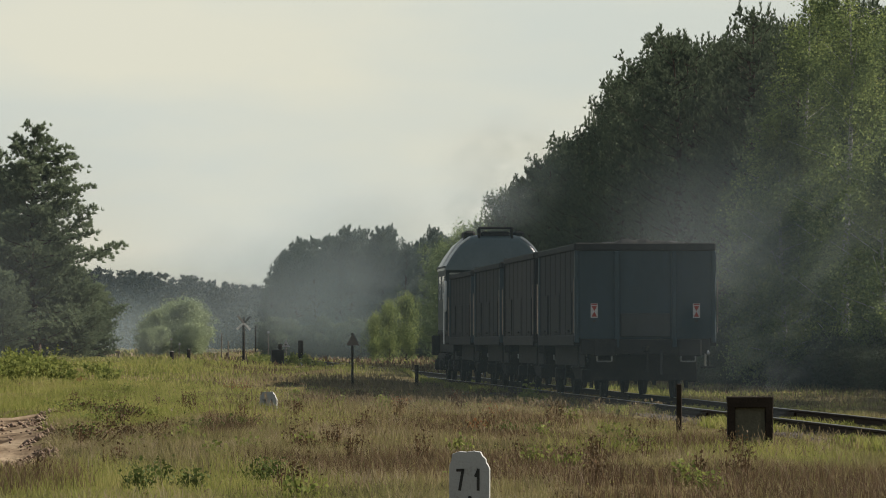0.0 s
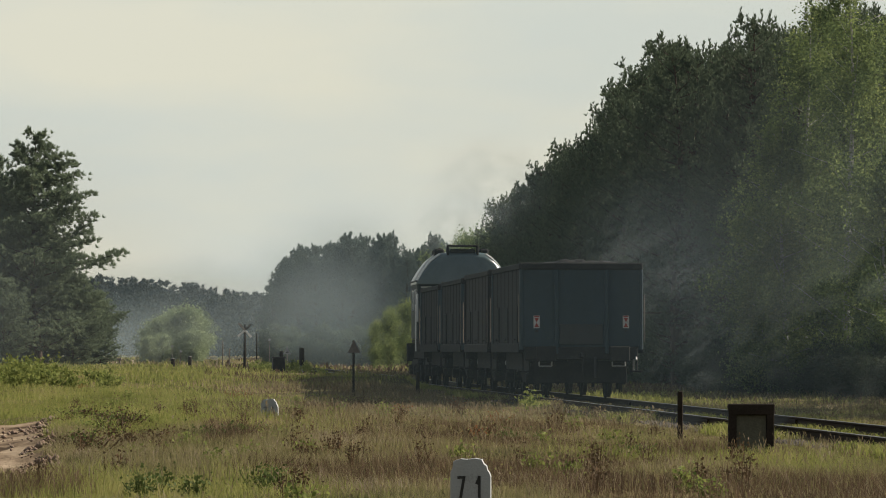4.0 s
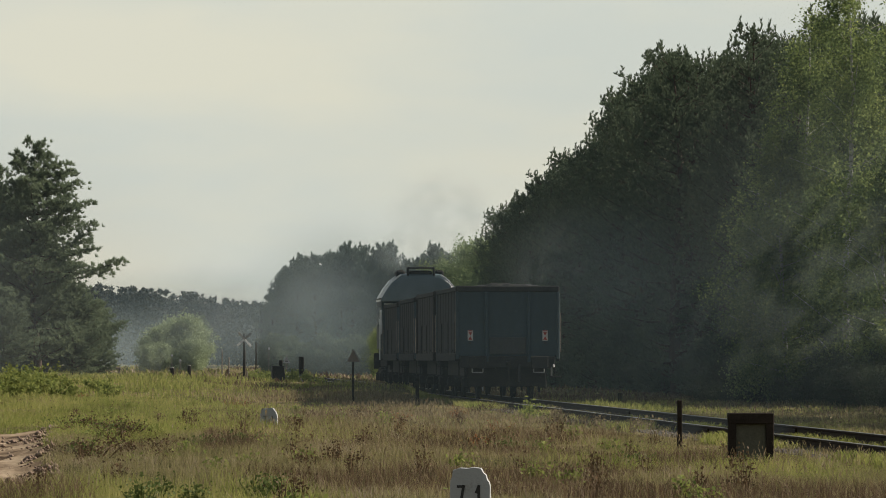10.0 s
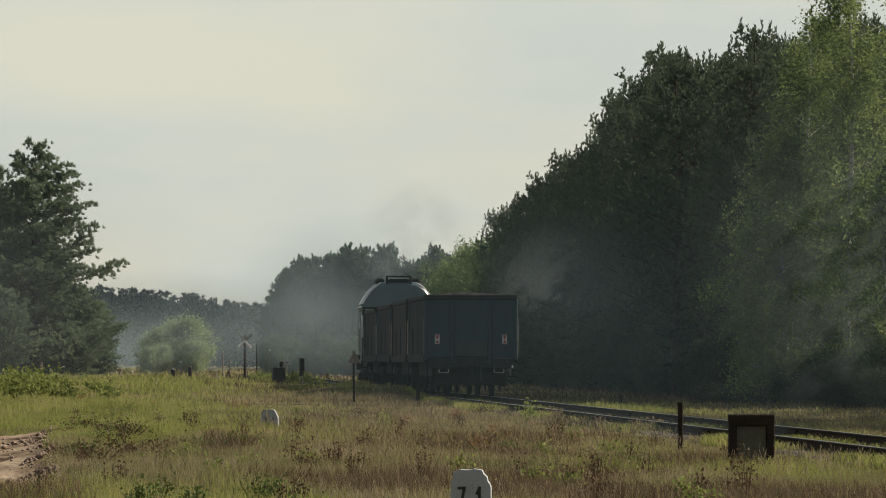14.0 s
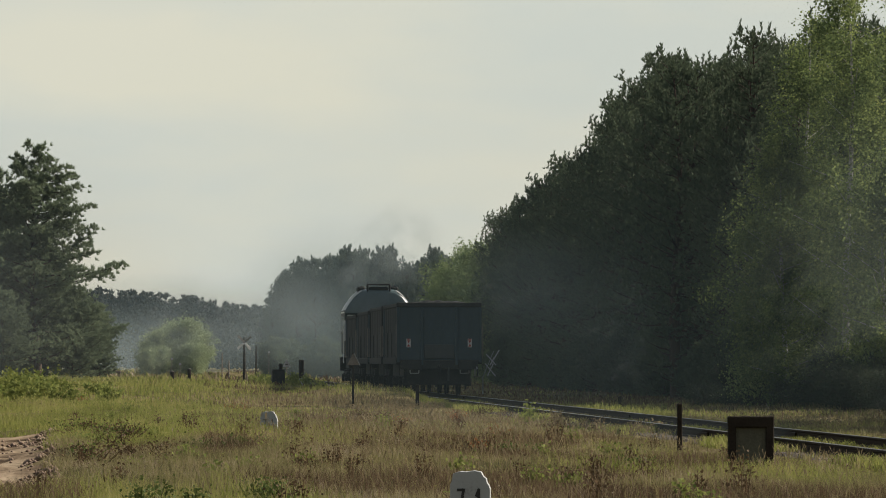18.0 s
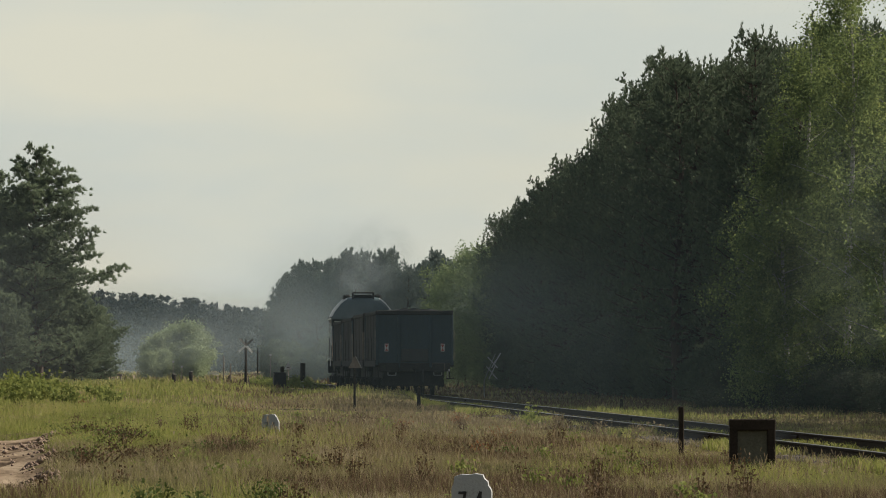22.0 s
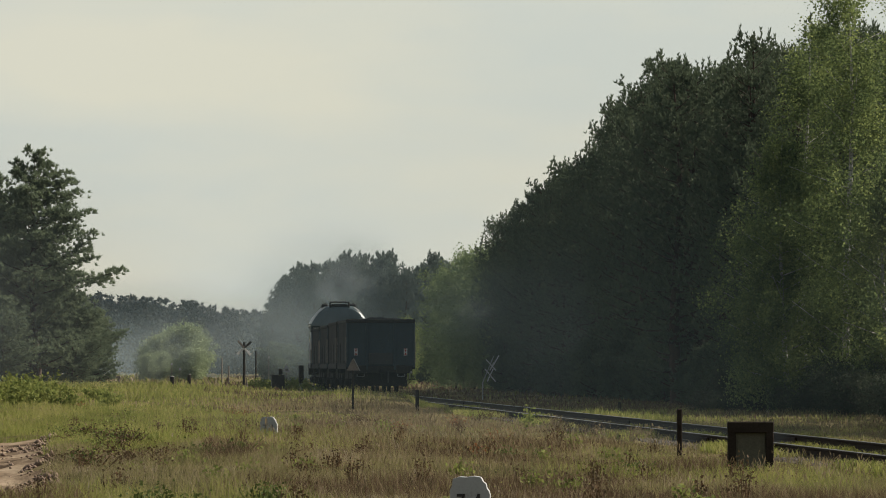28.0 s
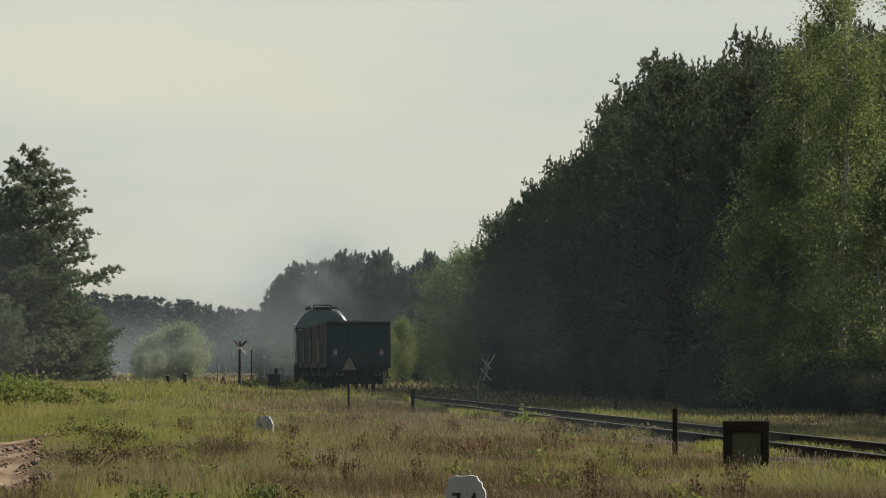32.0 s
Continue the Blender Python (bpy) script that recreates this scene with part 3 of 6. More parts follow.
            part("corner_handrail", Geo().tube((x * (hw + 0.03), e + face * 0.07, 1.34), (x * (hw + 0.03), e + face * 0.07, 2.46), 0.011, n=6), MAT["grey_post"], end, "worn corner handrail")
            part("corner_step", Geo().box(x * 1.36 - 0.14, e + 0.16 if face < 0 else e - 0.5, 0.62, x * 1.36 + 0.14, e + 0.5 if face < 0 else e - 0.16, 0.655, 0.008), MAT["chassis"], w, "worn corner step")
            part("step_hanger", Geo().tube((x * 1.36, e - 0.3 * face, 0.64), (x * 1.36, e - 0.3 * face, 1.12), 0.02, n=6), MAT["chassis"], w)
    part("centre_sill", Geo().box(-0.32, y0, 0.86, 0.32, y1, 1.17), MAT["chassis"], w)
    for s in (-1, 1):
        part("sole_bar", Geo().box(s * 0.98 - 0.06, y0, 0.92, s * 0.98 + 0.06, y1, 1.17, 0.01), MAT["chassis"], w)
        # plate added to stop sunlight passing under the wagon
        part("side_light_stop", Geo().box(s * 1.16 - 0.01, y0 + 0.75, 0.66, s * 1.16 + 0.01, y1 - 0.75, 1.08), MAT["chassis"], w, "plate added under the side to block sunlight")
    # box added between the axles, also to block sunlight under the wagon
    filler = Geo().prism([(-1.10, 1.17), (1.10, 1.17), (0.86, 0.34), (-0.86, 0.34)], 2.75, WAGON_L - 2.75)
    part("under_light_stop", filler, MAT["chassis"], w, "dark steel box added to block sunlight under the wagon")
    # plates added to fill the dark space below the buffer beams
    for e in (y0 + 0.35, y1 - 0.35):
        part("end_light_stop", Geo().box(-1.12, e - 0.012, 0.36, 1.12, e + 0.012, 0.90, 0.008), MAT["chassis"], w, "dark steel plate added to close off light behind the buffer beam")
    part("brake_cylinder", Geo().tube((0.55, 4.2, 0.72), (0.55, 5.0, 0.72), 0.2, n=14), MAT["chassis"], w)
    part("air_tank", Geo().tube((-0.55, 4.0, 0.70), (-0.55, 5.2, 0.70), 0.22, n=14), MAT["chassis"], w)
    for y in (1.80, WAGON_L - 1.80):
        build_axle(w, y)
    if tail:
        for x in (-1.065, 1.065):
            build_tail_plate(w, x, y0 - 0.03, 1.81, -1)
        part("tail_bracket", Geo().tube((1.30, y0 - 0.02, 1.05), (1.30, y0 - 0.14, 0.90), 0.03, n=8), MAT["steel"], w, "bright lamp bracket")
        part("uncoupling_lever", Geo().tube((1.24, y0 - 0.10, 0.92), (1.24, y0 - 0.10, 0.66), 0.025, n=8), MAT["steel"], w)
    return w


def build_coal(seed, level):
    r = np.random.RandomState(seed)
    xs, ys = np.linspace(-1.38, 1.38, 22), np.linspace(0.70, WAGON_L - 0.70, 96)
    gx, gy = np.meshgrid(xs, ys)
    heap = 0.16 * (1 - (gx / 1.38) ** 2) * (0.75 + 0.25 * np.cos((gy - 2.0) * 2 * np.pi / 3.2 + seed))
    z = level + heap + r.uniform(-0.07, 0.07, gx.shape)
    z[:, 0] = z[:, -1] = 2.95
    z[0] = z[-1] = 2.95
    v = np.stack([gx + r.uniform(-0.03, 0.03, gx.shape), gy + r.uniform(-0.04, 0.04, gx.shape), z], -1).reshape(-1, 3)
    n = len(xs)
    i, j = np.meshgrid(np.arange(len(ys) - 1), np.arange(n - 1), indexing="ij")
    a = (i * n + j).ravel()
    v = np.concatenate([v, [(-1.38, 0.7, 2.0), (1.38, 0.7, 2.0), (1.38, WAGON_L - 0.7, 2.0), (-1.38, WAGON_L - 0.7, 2.0)]])
    ob = new("coal_load", array_mesh("coal_load", v, np.stack([a, a + 1, a + n + 1, a + n], -1), MAT["coal"]))
    return tagged(ob, "heaped black lump coal filling the open wagon", "coal", group="coal loads")


LOCO_L = 11.2


def build_loco():
    """A hood diesel: full-width rounded cab at the train's end, narrow long hood ahead."""
    w = thing("diesel_locomotive", "grey-green hood diesel locomotive with rounded cab roof, exhaust smoking", "locomotive")

    def ring(wd, z0, zs, zt, n=12):
        """Body outline: straight sides to zs, rounded roof up to zt."""
        pts = [(-wd, z0), (-wd, zs)]
        for k in range(1, n):
            a = math.pi * k / n
            f = min(1.0, (1 - abs(math.cos(a))) / 0.62)
            pts.append((-wd * math.cos(a), zs + (zt - zs) * (1 - (1 - f) ** 1.9)))
        return pts + [(wd, zs), (wd, z0)]

    def loft(rings):
        n = len(rings[0][1])
        v = [(x, y, z) for y, pts in rings for x, z in pts]
        f = []
        for k in range(len(rings) - 1):
            for i in range(n - 1):
                f.append((k * n + i, k * n + i + 1, (k + 1) * n + i + 1, (k + 1) * n + i))
        f += [tuple(range(n)), tuple(range(len(rings) * n - 1, (len(rings) - 1) * n - 1, -1))]
        return Geo().add(v, f)

    part("running_board", Geo().box(-1.02, 0.35, 1.38, 1.02, LOCO_L - 0.35, 1.50, 0.02), MAT["chassis"], w, "grimy running board")
    part("main_frame", Geo().box(-0.95, 0.5, 0.85, 0.95, LOCO_L - 0.5, 1.38, 0.02), MAT["chassis"], w)
    # cab
    y0, y1, hw = 1.10, 4.20, 1.46
    cab = part("cab_wall", Geo().box(-hw, y0, 1.50, -hw + 0.06, y1, 3.30, 0.02).box(hw - 0.06, y0, 1.50, hw, y1, 3.30, 0.02).box(-hw + 0.06, y0 + 0.02, 1.50, hw - 0.06, y0 + 0.08, 3.30).box(-hw + 0.06, y1 - 0.08, 1.50, hw - 0.06, y1 - 0.02, 3.30), MAT["loco_green"], w, "grey-green painted cab walls")
    roof = part("cab_roof", loft([(y0 - 0.16, ring(hw - 0.06, 3.26, 3.32, 4.12)), (y0 - 0.10, ring(hw + 0.01, 3.26, 3.34, 4.24)), (y0 + 0.2, ring(hw + 0.03, 3.26, 3.36, 4.31)), (y1 - 0.1, ring(hw + 0.03, 3.26, 3.36, 4.31)), (y1 + 0.12, ring(hw - 0.02, 3.26, 3.34, 4.18))]), MAT["loco_roof"], w, "smooth rounded grey cab roof", True)
    for s in (-1, 1):
        part("roof_gutter", Geo().box(s * (hw + 0.03) - 0.02, y0 - 0.1, 3.33, s * (hw + 0.03) + 0.03, y1, 3.39, 0.01), MAT["loco_green"], roof, "painted rain gutter")
        for x in (0.42, 1.05):
            win = part("rear_window", Geo().box(s * x - 0.26, y0 - 0.002, 2.45, s * x + 0.26, y0 + 0.018, 3.14, 0.006), MAT["loco_glass"], cab, "dark cab window")
            part("window_frame", Geo().box(s * x - 0.30, y0 + 0.001, 3.14, s * x + 0.30, y0 + 0.022, 3.19).box(s * x - 0.30, y0 + 0.001, 2.40, s * x + 0.30, y0 + 0.022, 2.45), MAT["loco_cream"], win)
        for yy in (1.9, 3.2):
            part("side_window", Geo().box(s * hw - 0.012, yy - 0.45, 2.40, s * hw + 0.012, yy + 0.45, 3.10, 0.006), MAT["loco_glass"], cab, "dark cab side window")
        part("corner_panel", Geo().box(s * hw - 0.035, y0 - 0.03, 2.05, s * hw + 0.03, y0 + 0.10, 2.95, 0.015), MAT["glint_and_cream"], cab, "cream corner panel")
        part("handrail", Geo().tube((s * (hw + 0.06), y0 - 0.1, 1.1), (s * (hw + 0.06), y0 - 0.1, 2.6), 0.02, n=6), MAT["white_paint"], w, "white painted handrail")
        for k in range(3):
            part("cab_step", Geo().box(s * 1.38 - 0.12, 0.45, 0.45 + 0.32 * k, s * 1.38 + 0.12, 0.85, 0.49 + 0.32 * k, 0.01), MAT["chassis"], w)
    # pale bars that imitate glints along the roof edges
    for s in (-1, 1):
        for yr, w0 in ((y0 - 0.05, hw + 0.01), (y0 + 0.9, hw + 0.03)):
            rim, line = Geo(), [p for p in ring(w0, 3.26, 3.35, 4.27 if yr < y0 else 4.32, 24) if p[0] * s > 0.58 and p[1] > 3.3]
            for a, b in zip(line, line[1:]):
                rim.tube((a[0], yr, a[1]), (b[0], yr, b[1]), 0.045, n=6)
            part("roof_glint_bar", rim, MAT["glint_and_cream"], roof, "pale bar imitating the glint on the roof edge")
    lamp = part("roof_lamp_box", Geo().box(-0.42, y0 - 0.03, 4.05, 0.42, y0 + 0.75, 4.40, 0.05), MAT["chassis"], roof, "dark roof-top lamp housing")
    yb = y0 - 0.12
    part("lamp_bezel", Geo().box(-0.50, yb, 4.47, 0.50, yb + 0.30, 4.53, 0.02).box(-0.52, yb, 3.98, -0.44, yb + 0.30, 4.49, 0.02).box(0.44, yb, 3.98, 0.52, yb + 0.30, 4.49, 0.02), MAT["chassis"], lamp)
    part("lamp_lens", Geo().box(-0.20, yb + 0.03, 3.92, 0.20, yb + 0.10, 4.22, 0.04), MAT["loco_roof"], lamp, "pale grey lamp glass")
    for s in (-1, 1):
        part("horn", Geo().tube((s * 0.72, y0 + 1.0, 4.30), (s * 0.72, y0 + 0.45, 4.34), 0.04, 0.10, 10), MAT["chassis"], roof)
        part("roof_vent", Geo().box(s * 0.72 - 0.16, y0 + 0.3, 4.05, s * 0.72 + 0.16, y0 + 1.6, 4.42, 0.06), MAT["chassis"], roof, "dark roof ventilator")
        part("headlight", Geo().tube((s * 0.95, 0.36, 1.75), (s * 0.95, 0.24, 1.75), 0.14, n=16), MAT["white_paint"], w, "round pale headlight")
    # hood
    hood = part("long_hood", loft([(y1 + 0.13, ring(0.92, 1.50, 3.45, 3.92)), (LOCO_L - 1.3, ring(0.92, 1.50, 3.45, 3.92)), (LOCO_L - 1.05, ring(0.84, 1.50, 3.35, 3.78))]), MAT["loco_green"], w, "narrow grey-green engine hood")
    for s in (-1, 1):
        for k in range(4):
            part("hood_door", Geo().box(s * 0.925 - 0.015, 4.5 + k * 1.35, 1.62, s * 0.925 + 0.015, 5.75 + k * 1.35, 3.30, 0.008), MAT["loco_green"], hood)
        part("hood_rail", Geo().tube((s * 1.0, 4.5, 2.45), (s * 1.0, LOCO_L - 0.5, 2.45), 0.02, n=6), MAT["loco_green"], w, "grey-green painted rail")
        for k in range(4):
            part("rail_post", Geo().tube((s * 1.0, 4.5 + 2.0 * k, 1.5), (s * 1.0, 4.5 + 2.0 * k, 2.45), 0.018, n=6), MAT["loco_green"], w)
    part("exhaust_stack", Geo().tube((0, 7.0, 3.85), (0, 7.0, 4.40), 0.28, 0.25, 16), MAT["chassis"], hood, "sooty exhaust stack")
    for e, d in ((0.0, 1), (LOCO_L, -1)):
        beam = part("headstock", Geo().box(-1.2, min(e + d * 0.3, e + d * 0.55), 0.75, 1.2, max(e + d * 0.3, e + d * 0.55), 1.37, 0.03), MAT["chassis"], w)
        for x in (-0.875, 0.875):
            part("buffer", Geo().tube((x, e + d * 0.3, 1.05), (x, e, 1.05), 0.2, n=14), MAT["chassis"], beam)
    part("fuel_tank", Geo().box(-0.9, 4.9, 0.35, 0.9, 6.3, 0.85, 0.08), MAT["chassis"], w)
    for y in (2.7, LOCO_L - 2.7):
        build_bogie(w, y, 2.2, 2)
    return w


TAIL_WAGON = build_wagon(MAT["wagon"], "dark green open coal wagon with two tail plates", True)
MID_WAGON = build_wagon(MAT["wagon_brown"], "dark brown ribbed open coal wagon", False, MAT["wagon_brown"])
THIRD_WAGON = build_wagon(MAT["wagon"], "grimy dark green ribbed open coal wagon with shade-darkened sides", False, top=3.14)
LEAD_WAGON = build_wagon(MAT["wagon"], "grimy dark green ribbed open coal wagon with shade-darkened sides", False, top=3.09)
COAL = [build_coal(3, 3.10), build_coal(5, 3.10), build_coal(8, 3.06), build_coal(9, 3.02)]
LOCO = build_loco()
TRAIN = [(TAIL_WAGON, 0.0), (MID_WAGON, WAGON_L), (THIRD_WAGON, 2 * WAGON_L), (LEAD_WAGON, 3 * WAGON_L), (LOCO, 4 * WAGON_L)] + [(c, k * WAGON_L) for k, c in enumerate(COAL)]


def tail_at(t):
    """How far ahead (y) the rear end wall of the last wagon stands at t seconds."""
    return 90.43 + 3.2554 * t + 0.00813 * t * t - 0.0000463 * t ** 3


def train_pose(t, ahead):
    y = tail_at(t) + (ahead - 0.62) * math.cos(radians(TRACK_TURN))
    return pose(track_x(y), y, 0, 0, 0, TRACK_TURN)


# ---- the railway track ----
def along(y0, y1, u):
    """A matrix whose y runs along the track, at sideways place u."""
    return pose(track_x(y0) + u, y0, 0, 0, 0, TRACK_TURN)


def build_track():
    c = math.cos(radians(TRACK_TURN))
    t = thing("railway_track", "single railway track with rusty rails on old wooden sleepers", "railway track", kind="structure")
    prof = [(-0.065, -0.16), (0.065, -0.16), (0.065, -0.145), (0.012, -0.125), (0.012, -0.045), (0.036, -0.03), (0.036, -0.006), (-0.036, -0.006), (-0.036, -0.03), (-0.012, -0.045), (-0.012, -0.125), (-0.065, -0.145)]
    for s in (-1, 1):
        for k in range(12):
            y0, y1 = 25 + 25 * k, 25 + 25 * (k + 1) - 0.012
            m = pose(track_x(y0) + s * 0.755, y0, 0, 0, 0, TRACK_TURN)
            rail = part("rail", Geo().prism(prof, 0, (y1 - y0) / c), MAT["rail"], t, "rusty steel rail", m=m)
            part("rail_head", Geo().box(-0.034, 0, -0.006, 0.034, (y1 - y0) / c, 0.0), MAT["rail_top"], rail, "worn shiny rail head")
            part("fishplate", Geo().box(-0.03 - 0.02, -0.25, -0.12, 0.05, 0.25, -0.05, 0.01), MAT["rail"], rail)
    sl = Geo().box(-1.3, -0.12, -0.32, 1.3, 0.12, -0.155, 0.02).mesh("sleeper", MAT["sleeper"])
    ch = Geo().box(-0.14, -0.10, -0.165, 0.14, 0.10, -0.135, 0.01).mesh("rail_chair", MAT["rail"])
    r = random.Random(4)
    for k in range(190):
        y = 28 + 0.64 * k
        s = part("sleeper", sl, None, t, m=pose(track_x(y) + r.uniform(-0.03, 0.03), y, r.uniform(-0.012, 0.004), 0, 0, TRACK_TURN + r.uniform(-0.8, 0.8)))
    # ballast: a loose band of stones between and beside the sleepers
    rs = np.random.RandomState(11)
    n = 26000
    y = rs.uniform(28, 190, n)
    u = rs.uniform(-1.5, 1.5, n)
    size = rs.uniform(0.02, 0.05, n)
    z = land(track_x(y) + u, y) + size * 0.3
    base = np.array([(1, 0, 0), (-1, 0, 0), (0, 1, 0), (0, -1, 0), (0, 0, 1), (0, 0, -1)], float)
    tri = np.array([(0, 2, 4), (2, 1, 4), (1, 3, 4), (3, 0, 4)])
    v = base[None] * size[:, None, None] * rs.uniform(0.6, 1.3, (n, 6, 3))
    a = rs.uniform(0, 6.28, n)
    ca, sa = np.cos(a)[:, None], np.sin(a)[:, None]
    v = np.stack([v[..., 0] * ca - v[..., 1] * sa, v[..., 0] * sa + v[..., 1] * ca, v[..., 2]], -1)
    v += np.stack([track_x(y) + u, y, z], -1)[:, None]
    f = tri[None] + 6 * np.arange(n)[:, None, None]
    ob = new("ballast", array_mesh("ballast", v.reshape(-1, 3), f.reshape(-1, 3), MAT["stone"]))
    tagged(ob, "loose grey-brown ballast stones between the sleepers", "ballast", kind="stuff")


build_track()


# ---- trees ----
def rand_dirs(r, n):
    d = r.normal(size=(n, 3))
    return d / np.linalg.norm(d, axis=1)[:, None]


def spikes(centres, axes, r, per, length, width, spread):
    """Tufts of needles: thin triangles that fan out from each centre about its axis."""
    n = len(centres)
    c = np.repeat(centres, per, 0)
    d = np.repeat(axes, per, 0) + spread * rand_dirs(r, n * per)
    d /= np.linalg.norm(d, axis=1)[:, None]
    side = np.cross(d, rand_dirs(r, n * per))
    side /= np.linalg.norm(side, axis=1)[:, None] + 1e-9
    ln = (length * r.uniform(0.6, 1.25, n * per))[:, None]
    wd = (width * r.uniform(0.7, 1.3, n * per))[:, None]
    mid = c + d * ln * 0.45
    v = np.stack([c - d * ln * 0.1, mid + side * wd, c + d * ln, mid - side * wd], 1)
    f = np.arange(n * per * 4).reshape(-1, 4)
    return v.reshape(-1, 3), f


def leaves(centres, r, per, size, scatter, droop=0.0):
    """Clumps of small four-cornered leaves scattered about each centre."""
    n = len(centres) * per
    c = np.repeat(centres, per, 0) + r.normal(size=(n, 3)) * scatter
    d = rand_dirs(r, n)
    d[:, 2] -= droop
    d /= np.linalg.norm(d, axis=1)[:, None]
    side = np.cross(d, rand_dirs(r, n))
    side /= np.linalg.norm(side, axis=1)[:, None] + 1e-9
    s = (size * r.uniform(0.6, 1.4, n))[:, None]
    v = np.stack([c, c + d * s * 0.5 + side * s * 0.36, c + d * s, c + d * s * 0.5 - side * s * 0.36], 1)
    return v.reshape(-1, 3), np.arange(n * 4).reshape(-1, 4)


def limb(g, p, q, r0, r1, n=6):
    g.tube(p, q, r0, r1, n, cap=False)


def pine_meshes(name, seed, h, reach, start, density=1.0, tuft=0.34, dome=1.0, mat="needles", whorl=0.036, flat=0.45, per=10, wide=0.032, extra=(), candle=0):
    """A pine: bent trunk, whorls of limbs that turn up at their tips, needle tufts along them."""
    r = np.random.RandomState(seed)
    g = Geo()
    lean = r.uniform(-0.03, 0.03, 2)
    pts = [Vector((lean[0] * z + 0.10 * math.sin(z * 0.6 + seed), lean[1] * z + 0.10 * math.cos(z * 0.5 + seed), z)) for z in np.linspace(-0.3, h * 0.97, 9)]
    for k in range(8):
        limb(g, pts[k], pts[k + 1], 0.020 * h * (1 - k / 8.6), 0.020 * h * (1 - (k + 1) / 8.6), 8)
    cs, ax = [], []
    z = start * h
    turn = r.uniform(0, 6.28)
    while z < h * 0.985:
        k = (z - start * h) / (h * (1 - start))
        prof = min(1.0, 0.45 + 1.3 * k) * (1 - k ** (1.6 * dome)) ** 0.75 + 0.10
        own = [(None, None, None)] * r.randint(3, 6)
        for ez, ea, el in extra:
            if z <= ez < z + h * whorl:
                own.append((ez, ea, el))
        for ez, ea, el in own:
            turn += 2.4 + r.uniform(-0.5, 0.5)
            ln = reach * prof * r.uniform(0.55, 1.2)
            zz = z + r.uniform(-0.2, 0.2)
            keep_turn = turn
            if ez is not None:
                zz, turn, ln = ez, ea, el
            base = Vector((lean[0] * zz + 0.10 * math.sin(zz * 0.6 + seed), lean[1] * zz + 0.10 * math.cos(zz * 0.5 + seed), zz))
            rise = r.uniform(-0.10, 0.35) + 0.5 * k if ez is None else -0.02
            d = Vector((math.cos(turn), math.sin(turn), rise)).normalized()
            tip = base + d * ln + Vector((0, 0, 0.12 * ln))
            midp = base + d * ln * 0.55
            limb(g, base, midp, 0.05 * (1 - 0.7 * k), 0.03 * (1 - 0.7 * k), 5)
            limb(g, midp, tip, 0.03 * (1 - 0.7 * k), 0.008, 4)
            turn = keep_turn
            for j in range(candle if k > 0.25 else 0):
                cs.append((tip.x + r.normal() * 0.03, tip.y + r.normal() * 0.03, tip.z + 0.10 * j))
                ax.append((0, 0, 1.6))
            m = max(3, int(ln * 13 * density))
            for j in range(m):
                f = 0.25 + 0.75 * (j + r.uniform(0, 1)) / m
                p = base.lerp(midp, f / 0.55) if f < 0.55 else midp.lerp(tip, (f - 0.55) / 0.45)
                w = 0.26 * ln * (1.1 - f) + 0.10
                cs.append((p.x + r.normal() * w, p.y + r.normal() * w, p.z + r.normal() * w * flat + 0.04))
                ax.append((d.x * 0.6, d.y * 0.6, d.z * 0.4 + 0.75))
        z += h * whorl * r.uniform(0.8, 1.2)
    for j in range(14):
        cs.append((pts[-1].x + r.normal() * 0.15, pts[-1].y + r.normal() * 0.15, h - 0.5 * r.uniform(0, 1)))
        ax.append((0, 0, 1.2))
    v, f = spikes(np.array(cs), np.array(ax), r, per, tuft, wide, 0.75)
    return g.mesh(name + "_trunk", MAT["bark"], True), array_mesh(name + "_crown", v, f, MAT[mat])


def broad_meshes(name, seed, h, reach, start, count, per, size, mat, bark="bark", droop=0.0, scatter=0.30, squash=1.0, gaps=-1.0):
    """A broad-leaved tree: trunk, forked limbs, twigs and clumps of small leaves in separate masses."""
    r = np.random.RandomState(seed)
    g = Geo()
    pts = [Vector((0.12 * math.sin(z * 0.5 + seed), 0.12 * math.cos(z * 0.4 + seed), z)) for z in np.linspace(-0.3, h * 0.92, 8)]
    for k in range(7):
        limb(g, pts[k], pts[k + 1], 0.011 * h * (1 - k / 7.6), 0.011 * h * (1 - (k + 1) / 7.6), 8)
    cs = []
    n = 34
    for i in range(n):
        k = (i + 0.5) / n
        z = h * (start + (0.95 - start) * k)
        base = Vector((0.12 * math.sin(z * 0.5 + seed), 0.12 * math.cos(z * 0.4 + seed), z * 0.96))
        a = i * 2.4 + r.uniform(-0.4, 0.4)
        ln = reach * (math.sin(math.pi * min(1, 0.16 + 0.80 * k ** squash)) ** 0.7) * r.uniform(0.7, 1.15)
        d = Vector((math.cos(a), math.sin(a), r.uniform(0.25, 0.8)))
        d.normalize()
        tip = base + d * ln
        limb(g, base, tip, 0.028 * (1.1 - k), 0.008, 5)
        for j in range(max(2, int(count / n))):
            f = r.uniform(0.02, 1.05)
            w = 0.22 * ln + 0.12
            p = base.lerp(tip, f) + Vector((r.normal() * w, r.normal() * w, r.normal() * w * 0.7 - droop * r.uniform(0, 1.2)))
            if p.z > 0.2 and noise.noise(p * 0.75 + Vector((seed, 0, 0))) > gaps:
                cs.append(p[:])
    v, f = leaves(np.array(cs), r, per, size, scatter, droop)
    return g.mesh(name + "_trunk", MAT[bark], True), array_mesh(name + "_crown", v, f, MAT[mat])


